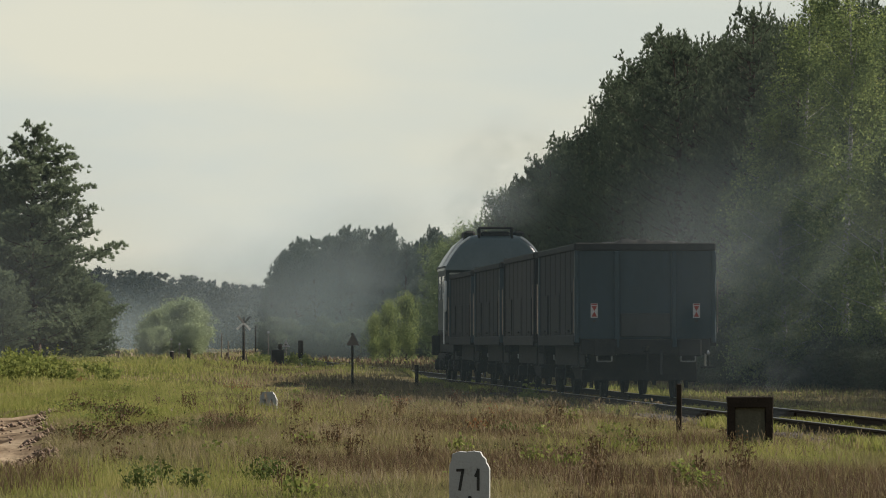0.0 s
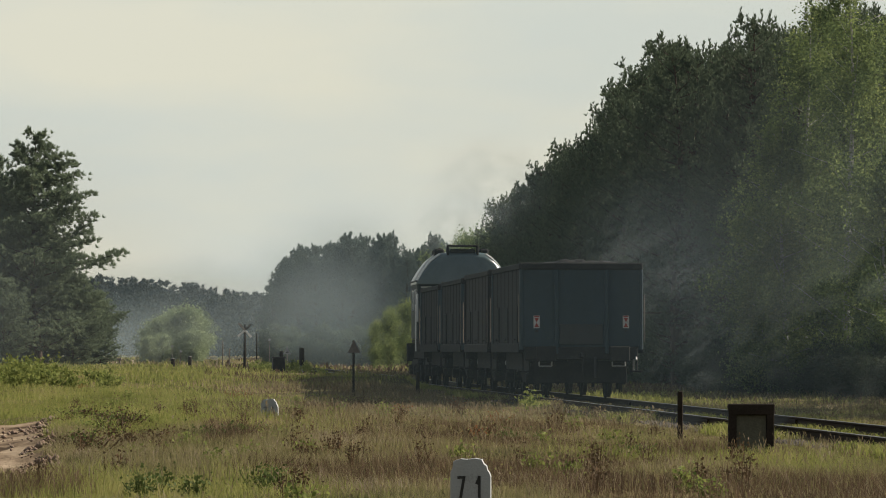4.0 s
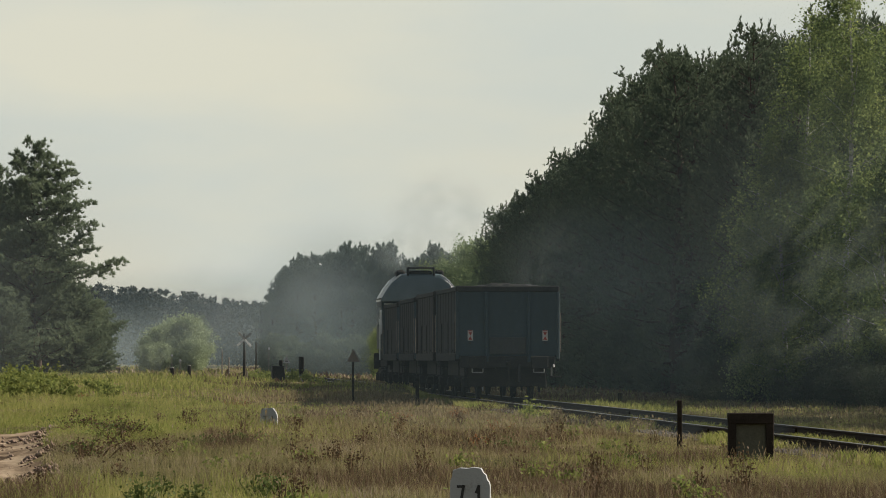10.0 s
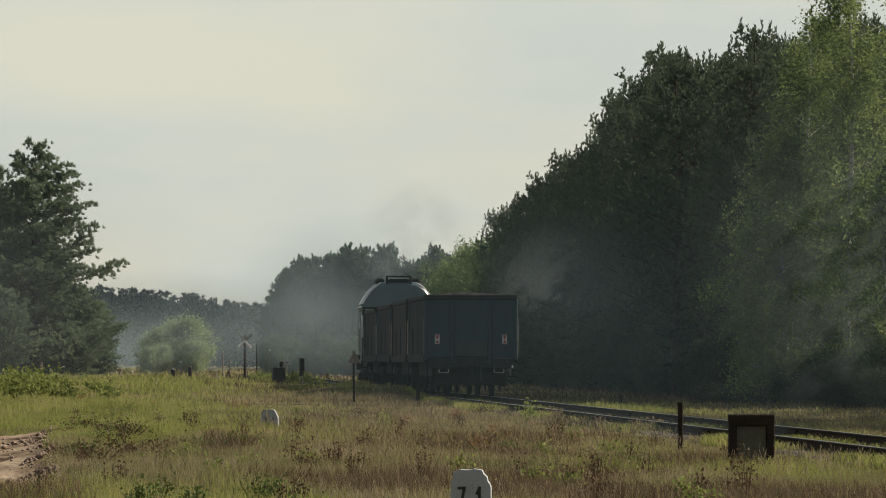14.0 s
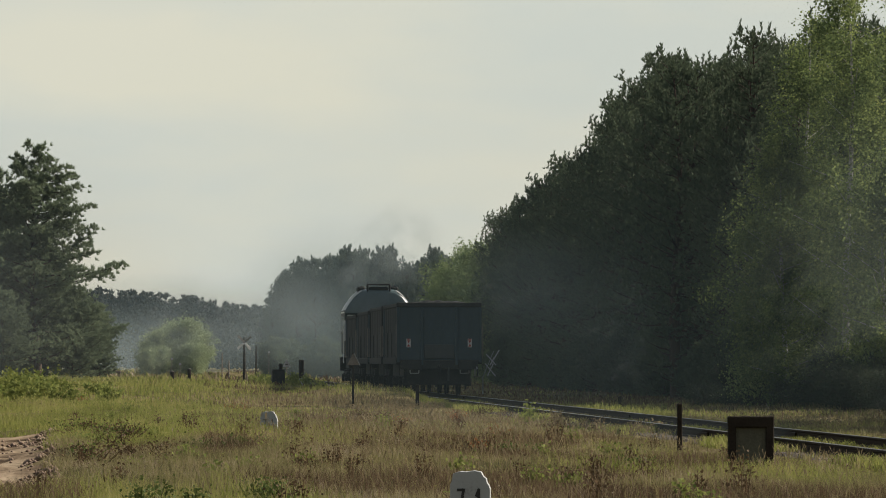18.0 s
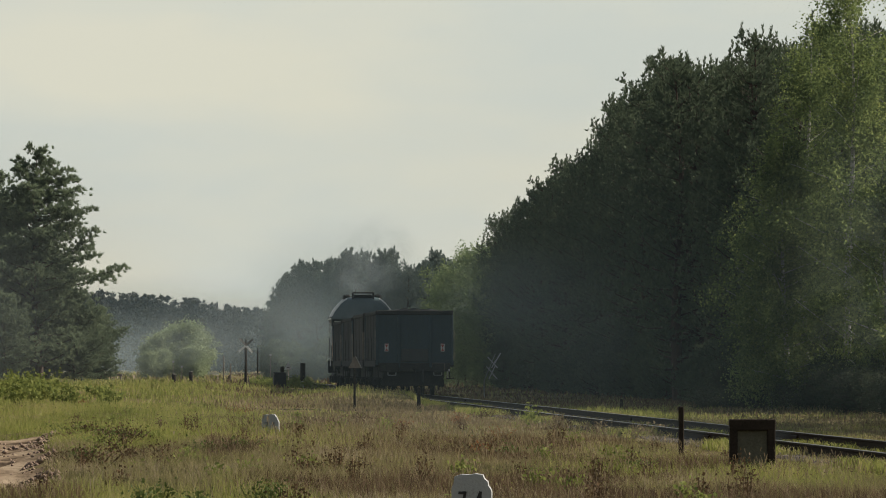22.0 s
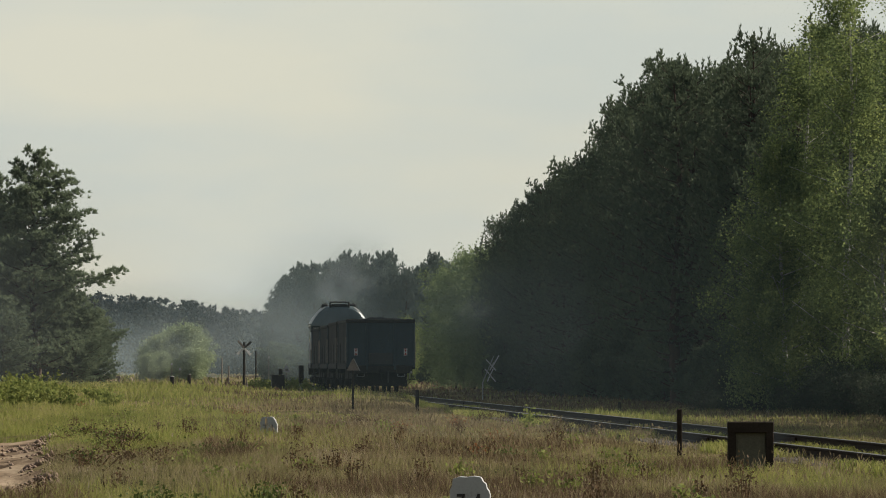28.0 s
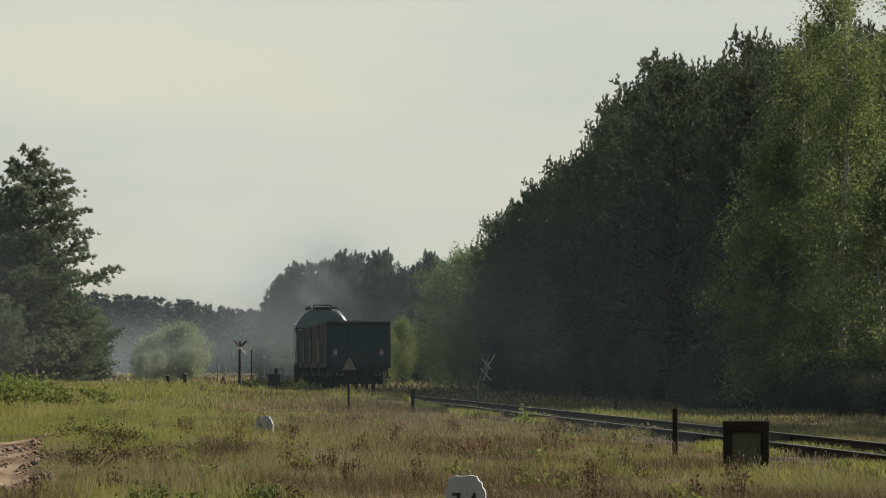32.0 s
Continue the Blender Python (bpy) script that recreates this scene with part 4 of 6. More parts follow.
def plant_tree(name, meshes, label, category, x, y, scale=1.0, turn=0.0, group="", wide=None):
    t = thing(name, label, category, pose(x, y, lie(x, y), 0, 0, turn), group)
    t.scale = (wide or scale, wide or scale, scale)
    part("trunk", meshes[0], None, t)
    part("crown", meshes[1], None, t)
    return t


WOOD_CREST = ((780, 480), (830, 436), (868, 392), (905, 350), (975, 296), (1030, 262), (1070, 228), (1095, 190), (1120, 148), (1150, 114), (1180, 95), (1215, 92), (1250, 114), (1290, 108), (1320, 80), (1345, 58), (1380, 72), (1410, 58), (1470, 34), (1568, 14))


def crest(p):
    """Picture row of the wood's top at column p, as the camera sees it."""
    return float(np.interp(p, [c[0] for c in WOOD_CREST], [c[1] for c in WOOD_CREST]))


def build_woods():
    r = random.Random(21)
    # tall pines of the wood beside the track, 10 to 13 m, fitted to the camera's view
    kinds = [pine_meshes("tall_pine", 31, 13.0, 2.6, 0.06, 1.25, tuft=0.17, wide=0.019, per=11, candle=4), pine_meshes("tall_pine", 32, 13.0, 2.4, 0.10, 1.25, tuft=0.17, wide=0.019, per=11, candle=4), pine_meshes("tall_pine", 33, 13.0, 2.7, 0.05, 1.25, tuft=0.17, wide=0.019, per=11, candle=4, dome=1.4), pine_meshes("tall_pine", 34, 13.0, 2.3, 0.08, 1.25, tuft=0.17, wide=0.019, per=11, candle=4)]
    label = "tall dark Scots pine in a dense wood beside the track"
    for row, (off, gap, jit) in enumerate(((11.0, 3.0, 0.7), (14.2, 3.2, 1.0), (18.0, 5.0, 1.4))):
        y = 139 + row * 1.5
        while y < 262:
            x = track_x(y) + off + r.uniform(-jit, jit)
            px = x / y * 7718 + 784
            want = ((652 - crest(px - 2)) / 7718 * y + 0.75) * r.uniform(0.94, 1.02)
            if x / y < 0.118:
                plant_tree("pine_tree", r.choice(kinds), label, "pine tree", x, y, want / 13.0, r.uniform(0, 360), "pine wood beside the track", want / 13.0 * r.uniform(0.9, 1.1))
            y += gap * r.uniform(0.75, 1.25)
    plant_tree("pine_tree", kinds[2], label, "pine tree", 10.95, 152.5, (654 - 40) / 7718 * 152.5 / 13.0 + 0.06, 40, "pine wood beside the track", 0.85)
    plant_tree("pine_tree", kinds[0], label, "pine tree", 8.75, 163.0, (654 - 84) / 7718 * 163.0 / 13.0 + 0.05, 150, "pine wood beside the track", 1.0)
    # low growth under the wood's edge
    under = [pine_meshes("young_pine", 36, 3.0, 1.3, 0.02, 2.0, 0.20, per=9, wide=0.018), pine_meshes("young_pine", 37, 3.0, 1.5, 0.02, 2.0, 0.20, per=9, wide=0.018)]
    y = 134.0
    while y < 250:
        x = track_x(y) + 10.4 + r.uniform(-0.6, 0.8)
        if x / y < 0.112:
            plant_tree("young_pine", r.choice(under), "low dark young pine under the wood's edge", "pine tree", x, y, r.uniform(0.45, 0.95), r.uniform(0, 360), "young pines at the wood's edge")
        y += r.uniform(1.6, 3.2)
    # shrubs whose dark leaf colour stands in for shade at the wood's foot
    shrub = [broad_meshes("shrub", 57 + j, 2.0, 1.3, 0.02, 320, 16, 0.075, "shade_dark_leaf", "bark", 0.2, (0.20, 0.20, 0.16)) for j in range(3)]
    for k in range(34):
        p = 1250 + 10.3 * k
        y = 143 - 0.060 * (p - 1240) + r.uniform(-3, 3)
        plant_tree("wood_shrub", r.choice(shrub), "low leafy shrub at the wood's edge, leaves darkened for shade", "shrub", (p - 784) / 7718 * y, y, r.uniform(0.25, 0.8), r.uniform(0, 360), "shrubs at the wood's edge", r.uniform(0.35, 0.7))
    # birches at the edge of the wood
    for k, (x, y, h, reach, seed) in enumerate(((12.2, 131.0, 13.8, 2.3, 41), (14.3, 133.5, 14.4, 2.7, 42), (11.3, 136.0, 12.9, 1.8, 43), (15.8, 136.0, 14.6, 2.6, 44), (10.5, 134.0, 9.0, 1.5, 45), (10.0, 135.5, 6.2, 1.3, 46), (13.0, 128.5, 8.0, 2.0, 47))):
        me = broad_meshes("birch", seed, h, reach, 0.04, 1050, 58, 0.074, "birch_leaf", "birch_bark", 0.35, (0.17, 0.17, 0.24), gaps=-0.10)
        plant_tree("birch_tree", me, "tall light green birch with drooping leafy twigs", "birch tree", x, y, 1.0, 70 * k, "birches at the wood's edge")
    # broad-leaved trees past the pines
    me = [broad_meshes("broad_tree", 51, 10.0, 2.6, 0.05, 1100, 26, 0.14, "broad_leaf", "bark", 0.2, 0.26, gaps=-0.15), broad_meshes("broad_tree", 52, 10.0, 3.0, 0.05, 1100, 26, 0.14, "broad_leaf", "bark", 0.2, 0.26, gaps=-0.15)]
    for k, (x, y, h) in enumerate(((3.2, 262, 9.4), (1.9, 268, 8.8), (2.4, 258, 6.6), (0.9, 276, 8.0), (4.6, 272, 10.6), (0.2, 284, 7.4), (3.0, 280, 9.6), (1.2, 262, 5.2), (3.9, 256, 5.6))):
        plant_tree("leafy_tree", me[k % 2], "light green broad-leaved tree at the end of the pine wood", "tree", x, y, h / 10, 50 * k, "leafy trees by the crossing")
    b = broad_meshes("bright_bush", 55, 5.0, 1.9, 0.03, 700, 26, 0.12, "bright_leaf", "bark", 0.1, 0.24, gaps=-0.2)
    for k, (x, y, h) in enumerate(((-2.4, 296, 4.6), (-3.6, 300, 4.2), (-4.6, 303, 3.4))):
        plant_tree("young_tree", b, "bright yellow-green young tree in sunlight", "tree", x, y, h / 5, 80 * k, "young trees by the crossing", h / 5 * 0.62)
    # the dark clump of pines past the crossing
    # clump needles carry the haze in their colour
    far = [pine_meshes("clump_pine", 61, 11.0, 2.6, 0.10, 1.1, 0.27, mat="needles_hazed", wide=0.026, per=12, candle=3), pine_meshes("clump_pine", 62, 11.0, 2.4, 0.12, 1.1, 0.27, mat="needles_hazed", wide=0.026, per=12, candle=3), pine_meshes("clump_pine", 63, 11.0, 2.8, 0.08, 1.1, 0.27, mat="needles_hazed", wide=0.026, per=12, candle=3)]
    tops = [(478, 540), (492, 500), (508, 482), (525, 470), (545, 464), (565, 462), (585, 457), (605, 452), (625, 445), (645, 452), (663, 448), (682, 452), (700, 460), (715, 470), (733, 472), (752, 468), (768, 456), (785, 462), (800, 466), (818, 470)]
    for row in range(2):
        for k, (px, py) in enumerate(tops):
            y = 372 + row * 9 + r.uniform(-3, 3)
            x = (px - 784 + r.uniform(-7, 7)) / 7718 * y
            h = (650 - py) / 7718 * y + 1.2
            h *= (0.96, 1.0, 0.93)[row] * r.uniform(0.95, 1.02)
            plant_tree("pine_tree", r.choice(far), "dark pine in a clump past the level crossing", "pine tree", x, y, h / 11, r.uniform(0, 360), "pine clump past the crossing", h / 11 * 0.85)
    for k in range(18):
        y = 362 + r.uniform(-3, 3)
        x = (480 + 19 * k - 784) / 7718 * y
        plant_tree("young_pine", r.choice(under), "low dark young pine under the clump", "pine tree", x, y, r.uniform(0.6, 1.1), r.uniform(0, 360), "young pines past the crossing", r.uniform(0.9, 1.4))
    # the wide pine by the meadow and its neighbours
    big = pine_meshes("meadow_pine", 71, 10.0, 2.9, 0.10, 2.8, 0.18, 0.72, mat="needles_meadow", whorl=0.046, flat=0.24, per=20, wide=0.015, candle=2, extra=((4.55, -0.15, 3.9), (4.3, 0.35, 3.4), (6.3, 0.1, 2.6), (9.0, 0.2, 1.4), (8.6, 0.4, 1.7), (8.1, -0.2, 2.0), (7.9, 0.7, 1.9), (7.2, 0.1, 2.4), (7.0, -0.6, 2.3), (6.6, 0.7, 2.2), (5.6, 0.4, 2.6), (5.2, -0.3, 2.8), (8.4, 2.8, 1.6), (7.5, 3.3, 2.0), (8.2, 4.6, 1.8), (7.3, 5.4, 2.1), (6.2, 4.9, 2.4)))
    plant_tree("pine_tree", big, "wide dark pine at the edge of the meadow", "pine tree", -15.85, 170, 0.91, 0, "pines at the meadow's edge")
    low = [pine_meshes("low_pine", 72, 6.0, 2.6, 0.03, 2.0, 0.20, 1.2, mat="needles_meadow", per=16, wide=0.018, flat=0.3), pine_meshes("low_pine", 73, 6.0, 2.8, 0.03, 2.0, 0.20, 1.2, mat="needles_meadow", per=16, wide=0.018, flat=0.3)]
    for k, (x, y, h) in enumerate(((-18.2, 173, 8.0), (-19.5, 172, 7.0), (-18.3, 166, 5.0), (-15.9, 173, 4.6), (-14.6, 172, 3.4), (-17.4, 176, 5.6), (-20.0, 168, 5.6), (-14.4, 180, 3.0), (-16.6, 164, 3.2))):
        plant_tree("pine_tree", low[k % 2], "low bushy pine with branches to the ground", "pine tree", x, y, h / 6, 63 * k, "pines at the meadow's edge")
    # pale willows by the crossing road
    wl = [broad_meshes("willow", 81, 5.0, 2.4, 0.03, 420, 34, 0.16, "willow_leaf", "bark", 0.1, 0.26), broad_meshes("willow", 82, 5.0, 2.2, 0.03, 420, 34, 0.16, "willow_leaf", "bark", 0.1, 0.26)]
    for k, (x, y, h) in enumerate(((-26.6, 396, 3.2), (-25.5, 392, 4.1), (-24.5, 398, 4.5), (-23.4, 393, 5.1), (-22.8, 399, 4.5), (-25.0, 389, 2.7), (-22.6, 390, 2.9), (-26.2, 388, 2.4))):
        plant_tree("willow_bush", wl[k % 2], "pale grey-green rounded willow bush", "bush", x, y, h / 5, 45 * k, "willows by the crossing")
    # far wood across the fields: one uncountable belt
    rs = np.random.RandomState(91)
    n = 1250
    y = rs.uniform(640, 760, n)
    x = rs.uniform(-95, 5, n)
    h = 9.9 + 1.2 * np.sin(x * 0.11 + 1.0) + rs.uniform(-1.6, 1.4, n) + (y - 640) * 0.008 - 0.03 * np.clip(x + 55, 0, 40)
    cs, ax = [], []
    for k in range(n):
        m = 52
        zz = rs.uniform(0.0, 1.0, m) ** 0.8
        w = 1.5 * (1.06 - zz)
        cs.append(np.stack([x[k] + rs.normal(size=m) * w, y[k] + rs.normal(size=m) * w, zz * h[k]], -1))
    cs = np.concatenate(cs)
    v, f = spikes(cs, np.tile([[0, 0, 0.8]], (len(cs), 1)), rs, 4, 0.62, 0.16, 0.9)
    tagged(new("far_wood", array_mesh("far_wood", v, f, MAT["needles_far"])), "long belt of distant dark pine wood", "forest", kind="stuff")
    # the wood's depth behind its edge, plus unseen trees added to cast shade
    cs = []
    for k in range(560):
        yy = rs.uniform(116, 300) if k < 450 else rs.uniform(84, 108)
        xx = track_x(yy) + rs.uniform(21, 60) if k < 450 else 0
        if yy < 146:
            xx = 0.108 * yy + 6.5 + rs.uniform(0, 14)
        hh = rs.uniform(9, 12.5)
        m = 46
        zz = rs.uniform(0.05, 1.0, m)
        w = 1.6 * (1.1 - zz) + 0.2
        cs.append(np.stack([xx + rs.normal(size=m) * w, yy + rs.normal(size=m) * w, zz * hh], -1))
    cs = np.concatenate(cs)
    v, f = spikes(cs, np.tile([[0, 0, 0.6]], (len(cs), 1)), rs, 4, 0.8, 0.16, 0.9)
    tagged(new("deep_and_shading_wood", array_mesh("deep_and_shading_wood", v, f, MAT["needles_hazed"])), "dark pine wood behind the wood's edge, with unseen trees added for shade", "forest", kind="stuff")


build_woods()


# ---- signs, posts and markers ----
FOCAL, SKYLINE = 7718.0, 650.0


def strokes(text):
    """Outline lines of painted numerals 7 and 1, as bars (x0, z0, x1, z1)."""
    return {"7": [(-0.5, 1, 0.5, 1), (0.5, 1, -0.1, 0)], "1": [(-0.35, 0.72, 0.08, 1), (0.08, 1, 0.08, 0)]}[text]


def painted(text, x, z, w, h, y, thick, mat, parent):
    g = Geo()
    for x0, z0, x1, z1 in strokes(text):
        a, b = Vector((x + x0 * w, y, z + z0 * h)), Vector((x + x1 * w, y, z + z1 * h))
        ln = (b - a).length
        ang = math.degrees(math.atan2(b.z - a.z, b.x - a.x))
        g.box(-thick / 2, -0.003, -thick / 2, ln + thick / 2, 0.0, thick / 2, m=pose(a.x, y, a.z, 0, -ang, 0))
    part("numeral", g, mat, parent, "black painted numeral")


def build_hm_post(x, y, top, width, label, ink="black_paint"):
    """Whitewashed distance stone with a rounded, chipped head and black numerals."""
    z0 = lie(x, y) - 0.15
    p = thing("distance_post", label, "distance post", pose(x, y, 0, 0, 0, -3), "distance posts")
    h = width / 2
    out = [(-h, z0), (h, z0), (h * 1.0, top - 0.13), (h * 0.94, top - 0.105), (h * 0.84, top - 0.085), (h * 0.80, top - 0.055), (h * 0.66, top - 0.04), (h * 0.55, top - 0.008), (h * 0.2, top), (-h * 0.15, top - 0.008), (-h * 0.5, top - 0.004), (-h * 0.85, top - 0.02), (-h * 0.90, top - 0.07), (-h, top - 0.10)]
    body = part("stone", Geo().prism(out, 0, 0.16), MAT["whitewash"], p, "whitewashed concrete stone with chipped corner")
    painted("7", -h * 0.45, top - 0.27, h * 0.26, 0.135, -0.001, 0.020, MAT[ink], body)
    painted("1", h * 0.42, top - 0.27, h * 0.26, 0.135, -0.001, 0.020, MAT[ink], body)
    painted("1", 0.0, top - 0.46, h * 0.30, 0.13, -0.001, 0.022, MAT[ink], body)


def build_markers():
    build_hm_post(0.19, 31.0, 0.385, 0.285, "whitewashed stone distance post with black numerals in grass")
    build_hm_post(-2.80, 70.0, 0.365, 0.275, "small whitewashed distance post deep in meadow grass", "faded_ink")
    # the dark framed marker beside the track
    y, x = 48.6, 3.43
    m = thing("framed_marker", "dark framed concrete marker with a dull pale panel", "track marker", pose(x, y, 0, 0, 0, 1))
    zt, w, z0 = 1.16 - 96.5 / FOCAL * y, 0.253, lie(x, y) - 0.1
    part("post", Geo().box(-w, 0, z0, -w + 0.085, 0.14, zt - 0.02, 0.008), MAT["dark_post"], m)
    part("post", Geo().box(w - 0.085, 0, z0, w, 0.14, zt - 0.02, 0.008), MAT["dark_post"], m)
    part("cap", Geo().box(-w - 0.004, -0.004, zt - 0.125, w + 0.004, 0.144, zt, 0.010), MAT["dark_post"], m, "dark top bar")
    panel = part("panel", Geo().box(-w + 0.086, 0.05, z0, w - 0.086, 0.11, zt - 0.126, 0.004), MAT["panel"], m, "mossy weathered concrete panel")
    # short dark stakes by the track
    for x, y, top, wd, lab in ((3.63, 67.0, 724, 0.075, "thick dark wooden stake beside the rail"), (5.1, 126.0, 711, 0.09, "short dark stake in grass beyond the track"), (-0.77, 130.0, 690, 0.10, "short dark stake at the grass crest")):
        s = thing("track_stake", lab, "stake", pose(x, y, 0, 0, 0, 8), "stakes along the track")
        zt = 1.16 - (top - 650) / FOCAL * y
        part("shaft", Geo().box(-wd / 2, -wd / 2, lie(x, y) - 0.2, wd / 2, wd / 2, zt, 0.012), MAT["dark_post"], s)
    # whistle board seen from behind: triangle on a pole
    y = 126.0
    x = (625 - 784) / FOCAL * y
    zt = 1.16 - (634 - 650) / FOCAL * y
    s = thing("whistle_board", "triangular board on a thin dark pole, seen edge-lit", "railway sign", pose(x, y, 0, 0, 0, 14), "triangular track signs")
    part("pole", Geo().tube((0, 0.03, lie(x, y) - 0.2), (0, 0.03, zt), 0.034, n=10), MAT["dark_post"], s)
    tb = part("board", Geo().prism([(-0.19, zt - 0.36), (0.02, zt - 0.36), (0.02, zt - 0.03), (-0.02, zt - 0.03)], -0.03, -0.012), MAT["grey_post"], s, "dull grey metal board half")
    part("board_face", Geo().prism([(0.02, zt - 0.36), (0.19, zt - 0.36), (0.02, zt - 0.03)], -0.03, -0.012), MAT["grey_post"], tb, "pale metal board half")
    # pale strip on the right only, imitating a sunlit edge
    part("rim", Geo().prism([(0.19, zt - 0.37), (0.205, zt - 0.365), (0.02, zt - 0.008), (0.005, zt - 0.02)], -0.045, 0.0), MAT["galv"], tb, "pale strip imitating the sunlit board edge")
    # its white twin at the crossing
    y = 226.0
    x = (507 - 784) / FOCAL * y
    zt = 1.16 - (645 - 650) / FOCAL * y
    s = thing("whistle_board", "small white triangular board on a low post", "railway sign", pose(x, y, 0, 0, 0, 0), "triangular track signs")
    part("pole", Geo().tube((0, 0.03, lie(x, y) - 0.2), (0, 0.03, zt), 0.025, n=8), MAT["grey_post"], s)
    tb = part("board", Geo().prism([(-0.20, zt - 0.40), (0.20, zt - 0.40), (0.0, zt)], -0.03, -0.012), MAT["plate"], s, "white metal triangle")
    part("mark", Geo().box(-0.07, -0.035, zt - 0.32, 0.07, -0.03, zt - 0.27), MAT["black_paint"], tb)


def build_cross(x, y, top, arm, turn, label):
    """A crossing sign: pole with two crossed boards, pale lower arms and darker upper arms."""
    zt = 1.16 - (top - 650) / FOCAL * y - lie(x, y)
    s = thing("crossing_sign", label, "road sign", pose(x, y, lie(x, y)), "level crossing signs")
    part("pole", Geo().tube((0, 0.06, -0.3), (0, 0.06, zt - arm * 0.20), 0.085, 0.065, n=10), MAT["dark_post"], s)
    for a, half, mat in ((46, -1, "grey_post"), (46, 1, "white_paint"), (-40, -1, "white_paint"), (-40, 1, "dark_post")):
        x0, x1 = sorted((half * 0.03, half * arm * 0.5))
        m = pose(0, 0, zt - arm * 0.50, 0, 0, turn) @ pose(0, 0, 0, 0, a, 0)
        part("cross_board", Geo().box(x0, -0.03 - 0.02 * (a > 0), -0.06, x1, -0.012 - 0.02 * (a > 0), 0.06, 0.004, m=m), MAT[mat], s, "weathered cross board")
    return s


def build_lattice_cross(x, y):
    """Two warning crosses of pale flat bar, one above the other, on a thin pole that bends towards them."""
    s = thing("crossing_sign", "thin pale pole with two crossed steel bar signs", "road sign", pose(x, y, 0, 0, 0, 0), "level crossing signs")
    z0 = lie(x, y)
    part("pole", Geo().tube((0, 0.03, z0 - 0.3), (0, 0.03, 0.52), 0.028, n=8).tube((0, 0.03, 0.52), (0.45, 0.03, 1.60), 0.016, n=8), MAT["galv"], s, "thin pale steel pole")
    for xc, zc, half, a in ((0.31, 0.83, 0.34, 50), (0.31, 0.83, 0.28, -65), (0.34, 1.25, 0.30, 48), (0.38, 1.18, 0.18, -62), (0.55, 1.43, 0.24, -60)):
        m = pose(xc, 0, zc) @ pose(0, 0, 0, 0, a, 0)
        part("cross_bar", Geo().box(-half, -0.012 - 0.014 * (a > 0), -0.024, half, -0.002 - 0.014 * (a > 0), 0.024, 0.002, m=m), MAT["plate"], s, "pale flat steel bar")


def build_crossing():
    build_cross((432 - 784) / FOCAL * 250, 250.0, 599, 1.12, 24, "brown wooden pole with a crossed warning sign")
    build_lattice_cross((854 - 784) / FOCAL * 178, 178.0)
    # thin poles by the road
    for px, top, y, wd, lab in ((453, 621, 252.0, 0.05, "thin dark pole beside the crossing road"), (393, 634, 300.0, 0.05, "thin grey pole beyond the crossing"), (405, 648, 300.0, 0.05, "thin grey pole beyond the crossing"), (437, 672, 246.0, 0.05, "short grey stake by the crossing")):
        x = (px - 784) / FOCAL * y
        s = thing("road_pole", lab, "pole", pose(x, y, 0), "poles by the crossing")
        part("shaft", Geo().tube((0, 0, lie(x, y) - 0.3), (0, 0, 1.16 - (top - 650) / FOCAL * y), wd, wd * 0.8, 8), MAT["dark_post"] if px == 453 else MAT["grey_post"], s)
    # dark relay box with its knob
    y, x = 195.0, (492 - 784) / FOCAL * 195.0
    s = thing("relay_box", "squat black equipment box with a knob on top", "equipment box", pose(x, y, lie(x, y), 0, 0, 10))
    zt = 1.16 - 15 / FOCAL * y - lie(x, y)
    part("case", Geo().box(-0.28, -0.2, -0.1, 0.28, 0.2, zt, 0.03), MAT["black_paint"], s)
    part("lid", Geo().box(-0.31, -0.23, zt, 0.31, 0.23, zt + 0.04, 0.015), MAT["black_paint"], s)
    part("knob", Geo().box(0.04, -0.08, zt + 0.04, 0.20, 0.08, zt + 0.30, 0.03), MAT["dark_post"], s, "dark upright knob")
    part("leg", Geo().box(-0.25, -0.15, -0.4, -0.18, 0.15, -0.1), MAT["concrete"], s)
    part("leg", Geo().box(0.18, -0.15, -0.4, 0.25, 0.15, -0.1), MAT["concrete"], s)
    # thick stump with a pale foot
    y, x = 202.0, (533 - 784) / FOCAL * 202.0
    zt = 1.16 + 3 / FOCAL * y
    s = thing("gate_post", "thick dark wooden post with a whitewashed foot", "post", pose(x, y, 0, 0, 0, 20))
    part("shaft", Geo().box(-0.10, -0.10, 0.40, 0.10, 0.10, zt, 0.02), MAT["dark_post"], s)
    part("foot", Geo().box(-0.085, -0.085, lie(x, y) - 0.3, 0.085, 0.085, 0.40, 0.01), MAT["whitewash"], s, "flaking whitewashed foot")
    # squat concrete road posts
    for px, top, wd, y in ((305, 667, 0.27, 264.0), (335, 663, 0.25, 285.0), (178, 661, 0.17, 200.0)):
        x = (px - 784) / FOCAL * y
        s = thing("guard_post", "squat dark guard post by the crossing road", "guard post", pose(x, y, 0), "guard posts")
        part("shaft", Geo().tube((0, 0, lie(x, y) - 0.3), (0, 0, 1.16 - (top - 650) / FOCAL * y), wd * 0.5, wd * 0.46, 14), MAT["dark_post"], s)
        part("cap", Geo().tube((0, 0, 1.16 - (top - 650) / FOCAL * y), (0, 0, 1.19 - (top - 650) / FOCAL * y), wd * 0.46, wd * 0.3, 14), MAT["concrete"], s)
    # low rail fence at the meadow's rim
    y, x = 200.0, (198 - 784) / FOCAL * 200.0
    s = thing("low_barrier", "low grey wooden barrier in the grass", "barrier", pose(x, y, 0, 0, 0, -6))
    z = 1.16 - 16 / FOCAL * y
